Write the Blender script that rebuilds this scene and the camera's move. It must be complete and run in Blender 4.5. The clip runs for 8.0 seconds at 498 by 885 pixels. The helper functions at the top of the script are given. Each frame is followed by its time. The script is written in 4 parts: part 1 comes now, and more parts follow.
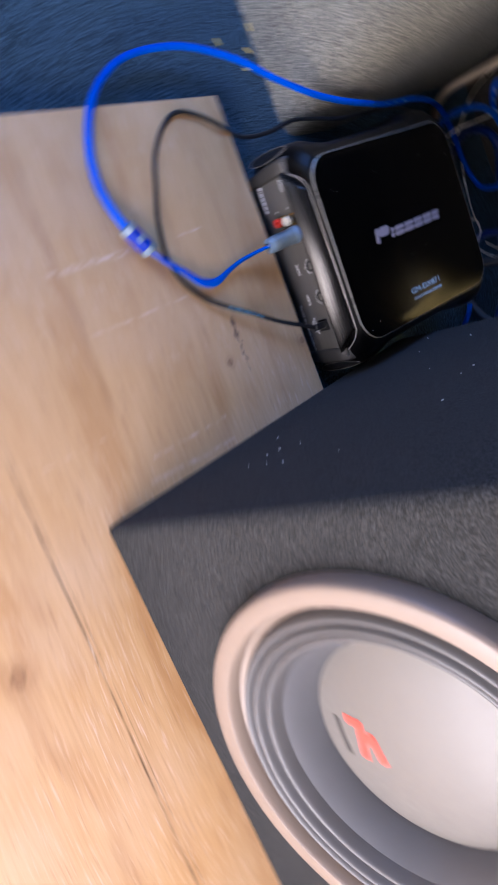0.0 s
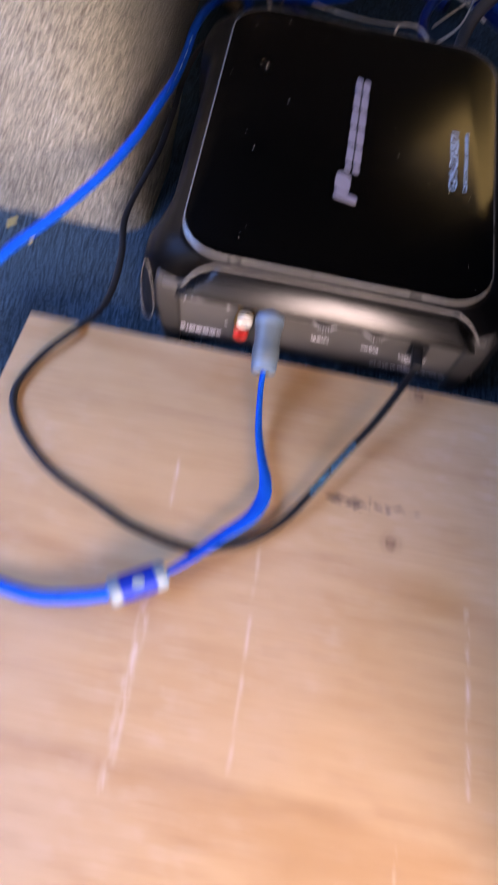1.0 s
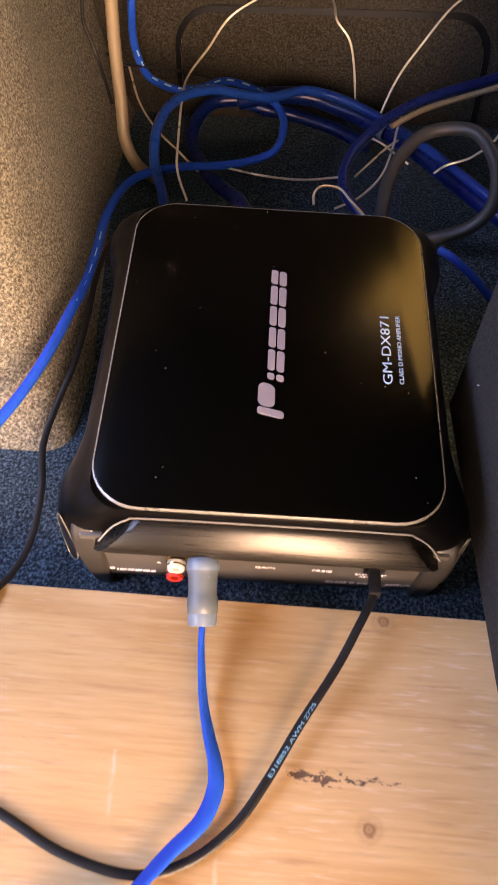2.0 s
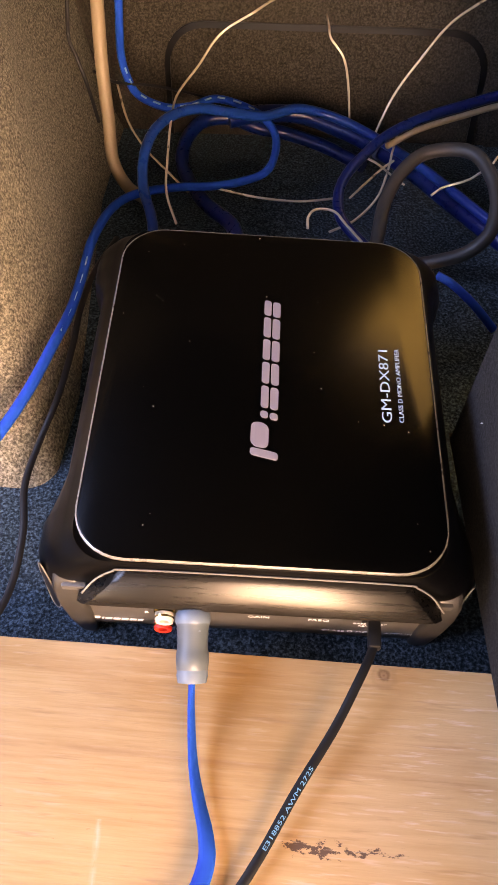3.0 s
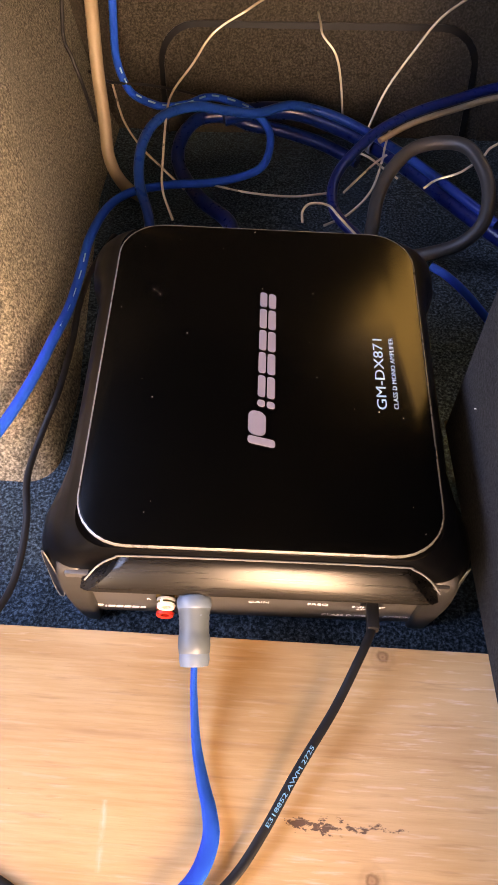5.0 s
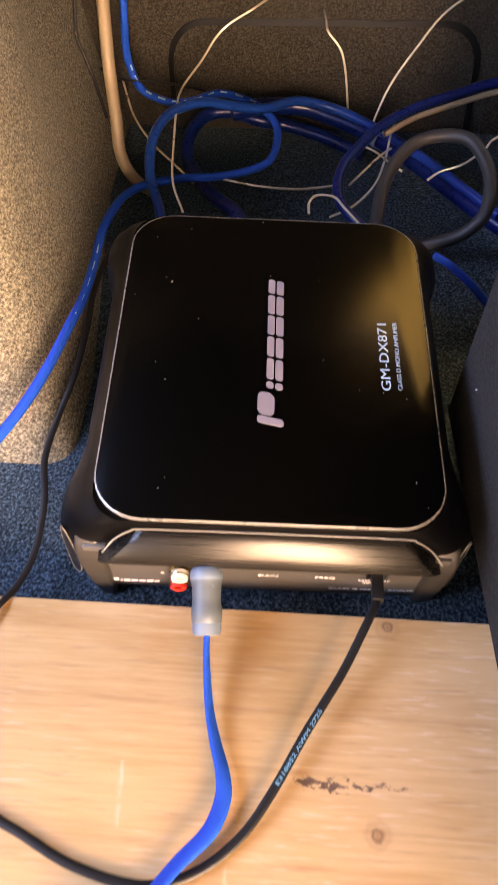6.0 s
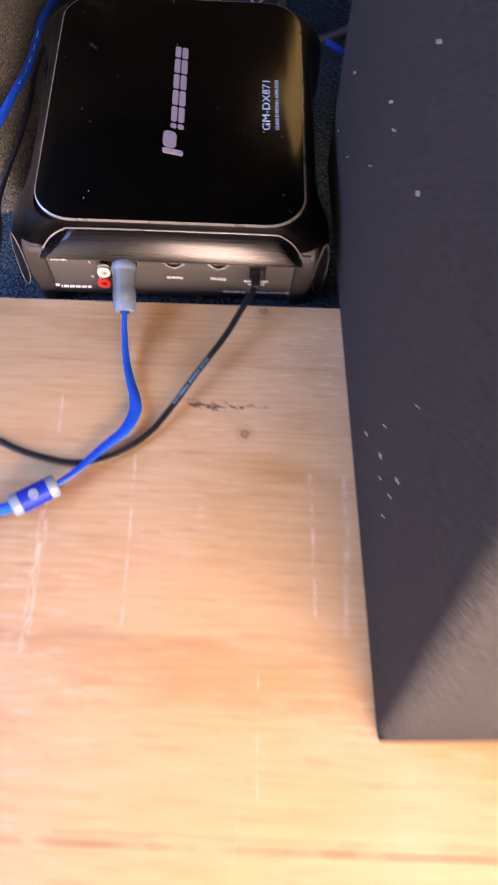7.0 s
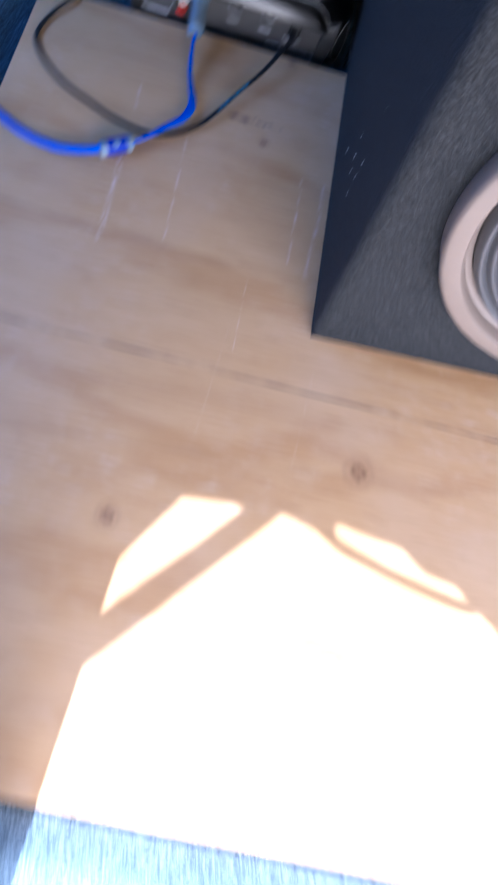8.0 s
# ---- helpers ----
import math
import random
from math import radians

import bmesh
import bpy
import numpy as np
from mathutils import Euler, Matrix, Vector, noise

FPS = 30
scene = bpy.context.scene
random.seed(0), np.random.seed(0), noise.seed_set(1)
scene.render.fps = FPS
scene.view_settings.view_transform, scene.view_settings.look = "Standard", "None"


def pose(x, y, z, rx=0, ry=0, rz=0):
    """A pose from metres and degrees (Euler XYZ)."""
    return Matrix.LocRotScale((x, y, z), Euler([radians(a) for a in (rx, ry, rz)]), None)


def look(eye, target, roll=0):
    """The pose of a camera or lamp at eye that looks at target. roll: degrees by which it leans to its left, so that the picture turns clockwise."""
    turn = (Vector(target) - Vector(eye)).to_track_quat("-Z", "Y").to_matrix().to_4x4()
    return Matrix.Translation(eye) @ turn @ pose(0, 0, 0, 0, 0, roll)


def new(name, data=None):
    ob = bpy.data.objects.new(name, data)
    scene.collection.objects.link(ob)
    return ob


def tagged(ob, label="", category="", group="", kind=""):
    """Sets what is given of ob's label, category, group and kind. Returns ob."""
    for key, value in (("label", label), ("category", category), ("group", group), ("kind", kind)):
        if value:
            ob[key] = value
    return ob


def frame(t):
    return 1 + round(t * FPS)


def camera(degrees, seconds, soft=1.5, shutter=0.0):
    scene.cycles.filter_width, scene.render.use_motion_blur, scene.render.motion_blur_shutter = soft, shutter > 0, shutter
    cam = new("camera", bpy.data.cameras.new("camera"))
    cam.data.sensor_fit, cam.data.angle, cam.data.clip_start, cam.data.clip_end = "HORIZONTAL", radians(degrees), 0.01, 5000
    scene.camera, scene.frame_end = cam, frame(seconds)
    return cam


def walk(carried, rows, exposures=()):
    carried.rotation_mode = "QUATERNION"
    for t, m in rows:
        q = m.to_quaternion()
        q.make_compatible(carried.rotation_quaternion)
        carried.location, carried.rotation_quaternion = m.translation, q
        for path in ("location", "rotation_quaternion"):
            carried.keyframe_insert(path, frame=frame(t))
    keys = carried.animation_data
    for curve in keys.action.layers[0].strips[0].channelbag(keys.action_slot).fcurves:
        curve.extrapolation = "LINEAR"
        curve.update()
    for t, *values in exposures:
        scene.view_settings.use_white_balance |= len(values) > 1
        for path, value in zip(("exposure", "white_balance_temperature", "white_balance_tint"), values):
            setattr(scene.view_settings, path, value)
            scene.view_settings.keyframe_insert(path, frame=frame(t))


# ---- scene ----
cam = camera(36.2, 8.0, shutter=0.5)
PATH = [
    (0, (-0.079, -0.49, 0.423), (0.232, 0.844, -1.035), 78.4),
    (0.3, (-0.094, -0.384, 0.388), (0.107, 0.803, -1.209), 51.8),
    (0.5, (-0.098, -0.342, 0.332), (0.009, 0.63, -1.414), 34.8),
    (0.7, (-0.111, -0.313, 0.309), (-0.079, 0.659, -1.439), 22.3),
    (1, (-0.108, -0.252, 0.306), (-0.186, 0.838, -1.369), 8.0),
    (1.5, (-0.094, -0.191, 0.321), (-0.2, 1.052, -1.242), 1.7),
    (2, (-0.088, -0.159, 0.319), (-0.208, 1.078, -1.249), -0.6),
    (3.5, (-0.091, -0.134, 0.313), (-0.183, 1.124, -1.239), 0.2),
    (4, (-0.089, -0.133, 0.312), (-0.177, 1.122, -1.243), -0.1),
    (5.5, (-0.088, -0.149, 0.319), (-0.203, 1.105, -1.234), -1.5),
    (6, (-0.088, -0.16, 0.321), (-0.21, 1.093, -1.234), -1.8),
    (6.5, (-0.084, -0.224, 0.31), (-0.147, 0.906, -1.339), 0.3),
    (7, (-0.036, -0.307, 0.348), (-0.093, 0.728, -1.362), -0.5),
    (7.5, (-0.025, -0.393, 0.407), (-0.002, 0.61, -1.323), 5.5),
    (7.6, (-0.023, -0.411, 0.413), (0.014, 0.558, -1.336), 7.2),
    (8, (-0.054, -0.512, 0.471), (0.115, 0.194, -1.392), 26.8),
]
EXPOSURES = [(0.0, 1.9, 5650, 25), (0.5, 2.5, 4850, 30), (1.0, 2.55, 6600, 36), (1.5, 3.05, 9700, 40), (2.0, 3.15, 10600, 39), (3.5, 3.35, 11400, 39), (6.0, 3.35, 10900, 36), (6.5, 3.1, 11600, 40), (7.0, 2.75, 7500, 41), (7.5, 2.3, 5050, 31), (8.0, 1.5, 4850, 21)]
walk(cam, [(t, look(eye, target, roll)) for t, eye, target, roll in PATH], EXPOSURES)

# ---- world, sun, exposure ----
REAR, SIDE_W = 106.0, 1.6
SUN_TRAVEL = Vector((0.05, 0.80, -1.0)).normalized()
world = bpy.data.worlds.new("world")
scene.world = world
world.use_nodes = True
wn = world.node_tree.nodes
sky = wn.new("ShaderNodeTexSky")
sky.sky_type, sky.sun_disc = "NISHITA", False
sky.sun_elevation = math.asin(-SUN_TRAVEL.z)
sky.sun_rotation = math.atan2(-SUN_TRAVEL.x, -SUN_TRAVEL.y)
world.node_tree.links.new(sky.outputs[0], wn["Background"].inputs[0])
wn["Background"].inputs[1].default_value = 0.10
sun = new("sun", bpy.data.lights.new("sun", "SUN"))
sun.data.energy, sun.data.angle, sun.data.color = 4.6, radians(0.35), (1.0, 0.95, 0.87)
sun.matrix_world = look((0, 0, 3), Vector((0, 0, 3)) + SUN_TRAVEL)
# added area lamps: warm fill behind the open tailgate, blue fill from the left
for at, to, w, h, power, tint in (((1.20, -2.60, 0.60), (0.05, 0.0, 0.10), 3.2, 1.9, REAR, (1.0, 0.90, 0.76)), ((-0.77, -0.10, 0.50), (0.0, -0.05, 0.0), 0.75, 0.34, SIDE_W, (0.18, 0.42, 1.0))):
    a = new("sky_fill", bpy.data.lights.new("sky_fill", "AREA"))
    a.data.shape, a.data.size, a.data.size_y, a.data.energy, a.data.color = "RECTANGLE", w, h, power, tint
    a.matrix_world = look(at, to)


# ---- material helpers ----
class Mat:
    """A node material with short ways to wire it."""

    def __init__(self, name, rough=0.5, metal=0.0, spec=0.5):
        self.m = bpy.data.materials.new(name)
        self.m.use_nodes = True
        self.t = self.m.node_tree
        self.b = self.t.nodes["Principled BSDF"]
        self.b.inputs["Roughness"].default_value = rough
        self.b.inputs["Metallic"].default_value = metal
        self.b.inputs["Specular IOR Level"].default_value = spec
        self.co = self.node("ShaderNodeTexCoord").outputs["Object"]

    def node(self, kind):
        return self.t.nodes.new(kind)

    def link(self, a, b):
        self.t.links.new(a, b)
        return self

    def set_in(self, socket, v):
        if isinstance(v, bpy.types.NodeSocket):
            self.t.links.new(v, socket)
        else:
            socket.default_value = v

    def math(self, op, a, b=0.0, c=0.0):
        n = self.node("ShaderNodeMath")
        n.operation = op
        for s, v in zip(n.inputs, (a, b, c)):
            self.set_in(s, v)
        return n.outputs[0]

    def scaled(self, sx, sy, sz, ox=0.0, oy=0.0, oz=0.0):
        n = self.node("ShaderNodeMapping")
        self.set_in(n.inputs[0], self.co)
        n.inputs["Scale"].default_value = (sx, sy, sz)
        n.inputs["Location"].default_value = (ox, oy, oz)
        return n.outputs[0]

    def noise(self, scale, detail=3.0, vec=None, rough=0.55):
        n = self.node("ShaderNodeTexNoise")
        self.set_in(n.inputs["Vector"], vec if vec is not None else self.co)
        n.inputs["Scale"].default_value, n.inputs["Detail"].default_value = scale, detail
        n.inputs["Roughness"].default_value = rough
        return n.outputs[0]

    def ramp(self, fac, *stops):
        n = self.node("ShaderNodeValToRGB")
        self.set_in(n.inputs[0], fac)
        e = n.color_ramp.elements
        while len(e) < len(stops):
            e.new(0.5)
        for k, (p, c) in zip(e, stops):
            k.position = p
            k.color = (*c, 1) if len(c) == 3 else c
        return n.outputs[0]

    def mix(self, fac, a, b, kind="MIX"):
        n = self.node("ShaderNodeMix")
        n.data_type, n.blend_type = "RGBA", kind
        self.set_in(n.inputs[0], fac)
        for s, v in ((n.inputs[6], a), (n.inputs[7], b)):
            self.set_in(s, (*v, 1) if isinstance(v, tuple) and len(v) == 3 else v)
        return n.outputs[2]

    def color(self, v):
        self.set_in(self.b.inputs["Base Color"], (*v, 1) if isinstance(v, tuple) else v)
        return self

    def rough(self, v):
        self.set_in(self.b.inputs["Roughness"], v)
        return self

    def bump(self, height, strength=0.3, distance=0.001):
        n = self.node("ShaderNodeBump")
        self.set_in(n.inputs["Height"], height)
        n.inputs["Strength"].default_value, n.inputs["Distance"].default_value = strength, distance
        self.link(n.outputs[0], self.b.inputs["Normal"])
        return self


def g3(v, k=1.0):
    return tuple(c * k for c in v)


def carpet(name, base, light, dark, speck=0.5, pile=0.0015, sheen=0.03):
    """Needle-felt car carpet: fine speckle of fibres over slow stains."""
    m = Mat(name, rough=0.95, spec=0.15)
    fine = m.noise(620, 4, rough=0.75)
    mid = m.noise(260, 3)
    slow = m.noise(14, 4)
    c = m.ramp(fine, (0.38, dark), (0.5, base), (0.63, light))
    c2 = m.ramp(mid, (0.3, g3(base, 0.82)), (0.7, g3(base, 1.18)))
    c = m.mix(speck, c2, c)
    c = m.mix(0.55, c, m.mix(m.ramp(slow, (0.35, (0, 0, 0)), (0.65, (1, 1, 1))), g3(base, 0.65), g3(base, 1.25)), "SOFT_LIGHT")
    m.color(c)
    m.bump(m.math("ADD", fine, m.math("MULTIPLY", mid, 0.15)), 0.6, pile)
    m.b.inputs["Sheen Weight"].default_value = sheen
    m.b.inputs["Sheen Roughness"].default_value = 0.5
    return m.m


def plain(name, col, rough=0.5, metal=0.0, spec=0.5, vary=0.12, scale=60.0, bump=0.0, wobble=0.2):
    m = Mat(name, rough, metal, spec)
    n = m.noise(scale, 4)
    m.color(m.mix(n, g3(col, 1 - vary), g3(col, 1 + vary)))
    m.rough(m.math("MULTIPLY_ADD", m.noise(scale * 3, 3), wobble, max(rough - wobble / 2, 0.02)))
    if bump:
        m.bump(m.noise(scale * 8, 3), bump, 0.0005)
    return m.m


def plywood():
    """Pine plywood: veneer grain along x, bands, knots, dents, scratches across the grain, an ink stain, a crack."""
    m = Mat("pine_plywood", rough=0.55, spec=0.3)
    sep = m.node("ShaderNodeSeparateXYZ")
    m.link(m.co, sep.inputs[0])
    X, Y = sep.outputs[0], sep.outputs[1]
    warp = m.noise(3.0, 3, m.scaled(1.2, 3.0, 1))
    grain = m.noise(1.0, 5, m.scaled(22, 420, 1), 0.65)
    wide = m.noise(1.0, 4, m.scaled(4, 34, 1, oy=3.1), 0.6)
    soft = m.noise(7.0, 3)
    # slow flame figure of the veneer
    flame_in = m.math("ADD", m.math("MULTIPLY", Y, 30.0), m.math("MULTIPLY", warp, 6.0))
    flame = m.math("SINE", m.math("MULTIPLY", flame_in, 2.0))
    col = m.ramp(wide, (0.25, (0.51, 0.240, 0.072)), (0.5, (0.68, 0.362, 0.132)), (0.75, (0.77, 0.455, 0.205)))
    col = m.mix(0.34, col, m.ramp(grain, (0.34, (0.39, 0.185, 0.058)), (0.66, (0.79, 0.54, 0.305))))
    band = m.ramp(m.math("MULTIPLY_ADD", flame, 0.5, 0.5), (0.0, (0.42, 0.22, 0.08)), (0.16, (0.62, 0.40, 0.19)), (1.0, (0.62, 0.40, 0.19)))
    col = m.mix(0.35, col, band)
    # pale patch of sanded veneer
    col = m.mix(m.ramp(soft, (0.45, (0, 0, 0)), (0.7, (0.45, 0.45, 0.45))), col, (0.70, 0.50, 0.32))

    def line_y(y0, slope, width, wob=0.004):
        d = m.math("SUBTRACT", m.math("ADD", Y, m.math("MULTIPLY", m.math("SUBTRACT", warp, 0.5), wob)), m.math("MULTIPLY_ADD", X, slope, y0))
        return m.math("SUBTRACT", 1.0, m.math("SMOOTH_MIN", m.math("DIVIDE", m.math("ABSOLUTE", d), width), 1.0, 0.15))

    def clip01(v):
        n = m.node("ShaderNodeClamp")
        m.link(v, n.inputs[0])
        return n.outputs[0]

    broken = m.ramp(m.noise(1.0, 4, m.scaled(26, 60, 1)), (0.38, (0, 0, 0)), (0.58, (1, 1, 1)))
    for y0, slope, width, k, c in ((-0.2885, 0.010, 0.0013, 1.0, (0.11, 0.055, 0.025)), (-0.2850, 0.012, 0.0006, 0.8, (0.20, 0.10, 0.045)), (-0.207, -0.02, 0.004, 0.45, (0.40, 0.21, 0.09)),
                                   (-0.0465, -0.01, 0.0016, 0.40, (0.42, 0.20, 0.08)), (-0.345, 0.10, 0.005, 0.3, (0.42, 0.24, 0.11)),
                                   (-0.090, 0.0, 0.0012, 0.25, (0.42, 0.22, 0.09))):
        col = m.mix(m.math("MULTIPLY", m.math("MULTIPLY", clip01(line_y(y0, slope, width)), broken), k), col, c)
    # scratches across the grain: pale, broken
    chips = m.ramp(m.noise(1.0, 5, m.scaled(300, 110, 1)), (0.42, (0, 0, 0)), (0.62, (1, 1, 1)))
    for x0, slope, ya, yb, width, k in ((-0.1535, -0.03, -0.215, -0.128, 0.0030, 0.9), (-0.113, -0.05, -0.20, -0.10, 0.0014, 0.55), (-0.0445, -0.03, -0.27, -0.212, 0.0008, 0.5),
                                        (-0.0205, -0.045, -0.19, -0.115, 0.0015, 0.85), (0.003, 0.0, -0.20, -0.115, 0.0026, 0.6),
                                        (-0.1595, -0.10, -0.095, -0.070, 0.0016, 0.6), (-0.030, 0.05, -0.34, -0.25, 0.0010, 0.12),
                                        (0.030, 0.03, -0.35, -0.27, 0.0012, 0.14), (-0.18, 0.12, -0.56, -0.28, 0.0026, 0.45)):
        d = m.math("SUBTRACT", m.math("ADD", X, m.math("MULTIPLY", m.math("SUBTRACT", warp, 0.5), 0.006)), m.math("MULTIPLY_ADD", Y, slope, x0))
        f = clip01(m.math("SUBTRACT", 1.0, m.math("DIVIDE", m.math("ABSOLUTE", d), width)))
        f = m.math("MULTIPLY", f, m.math("MULTIPLY", m.math("GREATER_THAN", Y, ya), m.math("LESS_THAN", Y, yb)))
        col = m.mix(m.math("MULTIPLY", m.math("MULTIPLY", f, chips), k), col, (0.80, 0.62, 0.45))
    # knots
    for kx, ky, r in ((-0.043, -0.005, 0.0030), (-0.050, -0.091, 0.0028), (0.065, -0.335, 0.0060), (-0.088, -0.404, 0.0046)):
        n = m.node("ShaderNodeVectorMath")
        n.operation = "DISTANCE"
        m.link(m.co, n.inputs[0])
        n.inputs[1].default_value = (kx, ky, 0.0)
        d = m.math("ADD", m.math("DIVIDE", n.outputs["Value"], r), m.math("MULTIPLY", m.math("SUBTRACT", m.noise(220, 3), 0.5), 1.3))
        rings = m.math("MULTIPLY_ADD", m.math("SINE", m.math("MULTIPLY", d, 6.5)), 0.5, 0.5)
        kc = m.mix(rings, (0.20, 0.09, 0.035), (0.42, 0.22, 0.10))
        col = m.mix(m.ramp(m.math("MULTIPLY", d, 0.33), (0.18, (0.85, 0.85, 0.85)), (0.36, (0.30, 0.30, 0.30)), (0.80, (0, 0, 0))), col, kc)
    # ink stain, a dark streak with spots
    sy = clip01(m.math("SUBTRACT", 1.0, m.math("DIVIDE", m.math("ABSOLUTE", m.math("ADD", Y, 0.0735)), 0.0042)))
    sx = m.math("MULTIPLY", m.math("GREATER_THAN", X, -0.083), m.math("LESS_THAN", X, -0.036))
    heavy = clip01(m.math("SUBTRACT", 1.0, m.math("DIVIDE", m.math("ABSOLUTE", m.math("ADD", X, 0.072)), 0.030)))
    blots = m.noise(1.0, 4, m.scaled(190, 420, 1, ox=1.3), 0.75)
    fade = m.math("ADD", m.math("MULTIPLY", m.math("SUBTRACT", 1.0, sy), 0.22), m.math("MULTIPLY", m.math("SUBTRACT", 1.0, heavy), 0.10))
    ink = m.math("MULTIPLY", m.math("MULTIPLY", sx, m.math("GREATER_THAN", sy, 0.02)), m.ramp(m.math("SUBTRACT", blots, fade), (0.415, (0, 0, 0)), (0.445, (1, 1, 1))))
    col = m.mix(m.math("MULTIPLY", ink, 0.85), col, (0.055, 0.022, 0.022))
    # short pale dashes where the veneer is scuffed
    dash = m.ramp(m.noise(1.0, 3, m.scaled(48, 520, 1, ox=2.0), 0.6), (0.56, (0, 0, 0)), (0.66, (0.75, 0.75, 0.75)))
    patch = m.ramp(m.noise(9.0, 2), (0.42, (0.15, 0.15, 0.15)), (0.62, (1, 1, 1)))
    col = m.mix(m.math("MULTIPLY", dash, patch), col, (0.76, 0.56, 0.39))
    dim = m.ramp(m.noise(1.0, 3, m.scaled(30, 380, 1, ox=7.0), 0.6), (0.58, (0, 0, 0)), (0.70, (0.50, 0.50, 0.50)))
    col = m.mix(dim, col, (0.42, 0.22, 0.10))
    # scattered small dark flecks
    fleck = m.ramp(m.noise(1.0, 2, m.scaled(260, 620, 1)), (0.74, (0, 0, 0)), (0.80, (0.35, 0.35, 0.35)))
    col = m.mix(fleck, col, (0.22, 0.10, 0.04))
    m.color(col)
    m.rough(m.math("MULTIPLY_ADD", grain, 0.25, 0.42))
    m.bump(grain, 0.25, 0.0005)
    return m.m


M_FLOOR = carpet("floor_carpet", (0.046, 0.082, 0.104), (0.19, 0.30, 0.36), (0.006, 0.012, 0.016), 0.9)
M_TRIM = carpet("trim_carpet", (0.215, 0.205, 0.167), (0.46, 0.435, 0.36), (0.070, 0.066, 0.055), 0.9, 0.0016)
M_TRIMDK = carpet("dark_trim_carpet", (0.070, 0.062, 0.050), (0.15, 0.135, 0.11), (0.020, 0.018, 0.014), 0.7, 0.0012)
# lighter copy of the floor carpet, with the sun's brightness in the colour
M_SUNCARPET = carpet("sunlit_sill_carpet", (0.20, 0.255, 0.30), (0.46, 0.55, 0.62), (0.03, 0.045, 0.06), 0.8)
M_BOXC = carpet("box_carpet", (0.034, 0.0345, 0.0345), (0.090, 0.090, 0.090), (0.006, 0.006, 0.006), 0.6)
M_PLY = plywood()
M_PLYEDGE = plain("plywood_edge", (0.36, 0.21, 0.10), 0.8, vary=0.4, scale=140, bump=0.4)
M_CHIP = plain("yellow_chip", (0.55, 0.42, 0.12), 0.8)
M_HEAD = plain("headliner", (0.055, 0.052, 0.048), 0.95, spec=0.1)
M_PAINT = plain("car_paint", (0.05, 0.06, 0.08), 0.3, spec=0.5)
M_PLASTIC = plain("dark_plastic", (0.03, 0.032, 0.036), 0.55, bump=0.3)
M_GROUND = plain("paving", (0.30, 0.29, 0.27), 0.9, vary=0.3, scale=6)
M_AMP = plain("satin_black_casing", (0.0009, 0.0009, 0.0011), 0.34, spec=0.13, vary=0.2, scale=30)
M_BLUE = plain("blue_cable_jacket", (0.0, 0.064, 0.44), 0.40, spec=0.04, vary=0.15, scale=90, wobble=0.05)
M_DKBLUE = plain("deep_blue_cable_jacket", (0.0, 0.010, 0.085), 0.28, spec=0.28, vary=0.2, scale=90, wobble=0.05)
M_MIDBLUE = plain("mid_blue_cable_jacket", (0.0, 0.034, 0.20), 0.28, spec=0.22, vary=0.15, scale=60, wobble=0.05)
M_PVCBLK = plain("black_cable_jacket", (0.007, 0.0075, 0.0085), 0.42, spec=0.32)
M_PVCGREY = plain("grey_cable_jacket", (0.036, 0.033, 0.030), 0.5)
M_TAN = plain("tan_cable_jacket", (0.27, 0.205, 0.130), 0.5, vary=0.15)
M_COPPER = plain("tinned_wire", (0.80, 0.70, 0.54), 0.30, metal=0.55, vary=0.1, scale=20)
M_PLUG = plain("frosted_grey_plug", (0.072, 0.094, 0.108), 0.42, vary=0.1)
M_PALE = plain("pale_grey_plastic", (0.105, 0.150, 0.200), 0.4, vary=0.08)
M_INDIGO = plain("indigo_sleeve", (0.001, 0.018, 0.24), 0.45, spec=0.15)
M_GOLD = plain("gold_plate", (0.80, 0.56, 0.20), 0.18, metal=1.0, vary=0.1)
M_WHITE = plain("white_insulator", (0.52, 0.48, 0.40), 0.4, vary=0.05)
M_RED = plain("red_insulator", (0.42, 0.022, 0.014), 0.4)
M_CHROME = plain("bright_bevel", (0.25, 0.235, 0.205), 0.30, metal=0.45, vary=0.06)
M_PRINT = plain("silver_print", (0.19, 0.175, 0.215), 0.45, vary=0.06)
M_PRINTW = plain("white_print", (0.72, 0.72, 0.73), 0.5, vary=0.05)
M_PRINTB = plain("pale_blue_print", (0.28, 0.45, 0.64), 0.5, vary=0.05)
M_INK = plain("blue_print", (0.10, 0.35, 0.52), 0.5, vary=0.1)
M_RING = plain("moulded_ring", (0.160, 0.122, 0.094), 0.45, vary=0.08, bump=0.15)
M_RUBBER = plain("surround_rubber", (0.058, 0.056, 0.056), 0.5, vary=0.1)
M_CONE = plain("cone", (0.056, 0.056, 0.060), 0.5, vary=0.1)
M_CAP = plain("silver_dust_cap", (0.098, 0.090, 0.079), 0.5, metal=0.0, vary=0.05)
M_REDINK = plain("red_print", (0.70, 0.05, 0.03), 0.5)
M_LINT = plain("lint", (0.75, 0.74, 0.72), 0.9, spec=0.1)


def amp_top():
    m = Mat("brushed_black_panel", rough=0.2, metal=0.0, spec=0.10)
    n = m.noise(1.0, 4, m.scaled(900, 12, 1))
    m.color(m.mix(n, (0.0004, 0.0004, 0.0004), (0.0007, 0.0007, 0.0006)))
    m.rough(m.math("MULTIPLY_ADD", n, 0.04, 0.24))
    return m.m


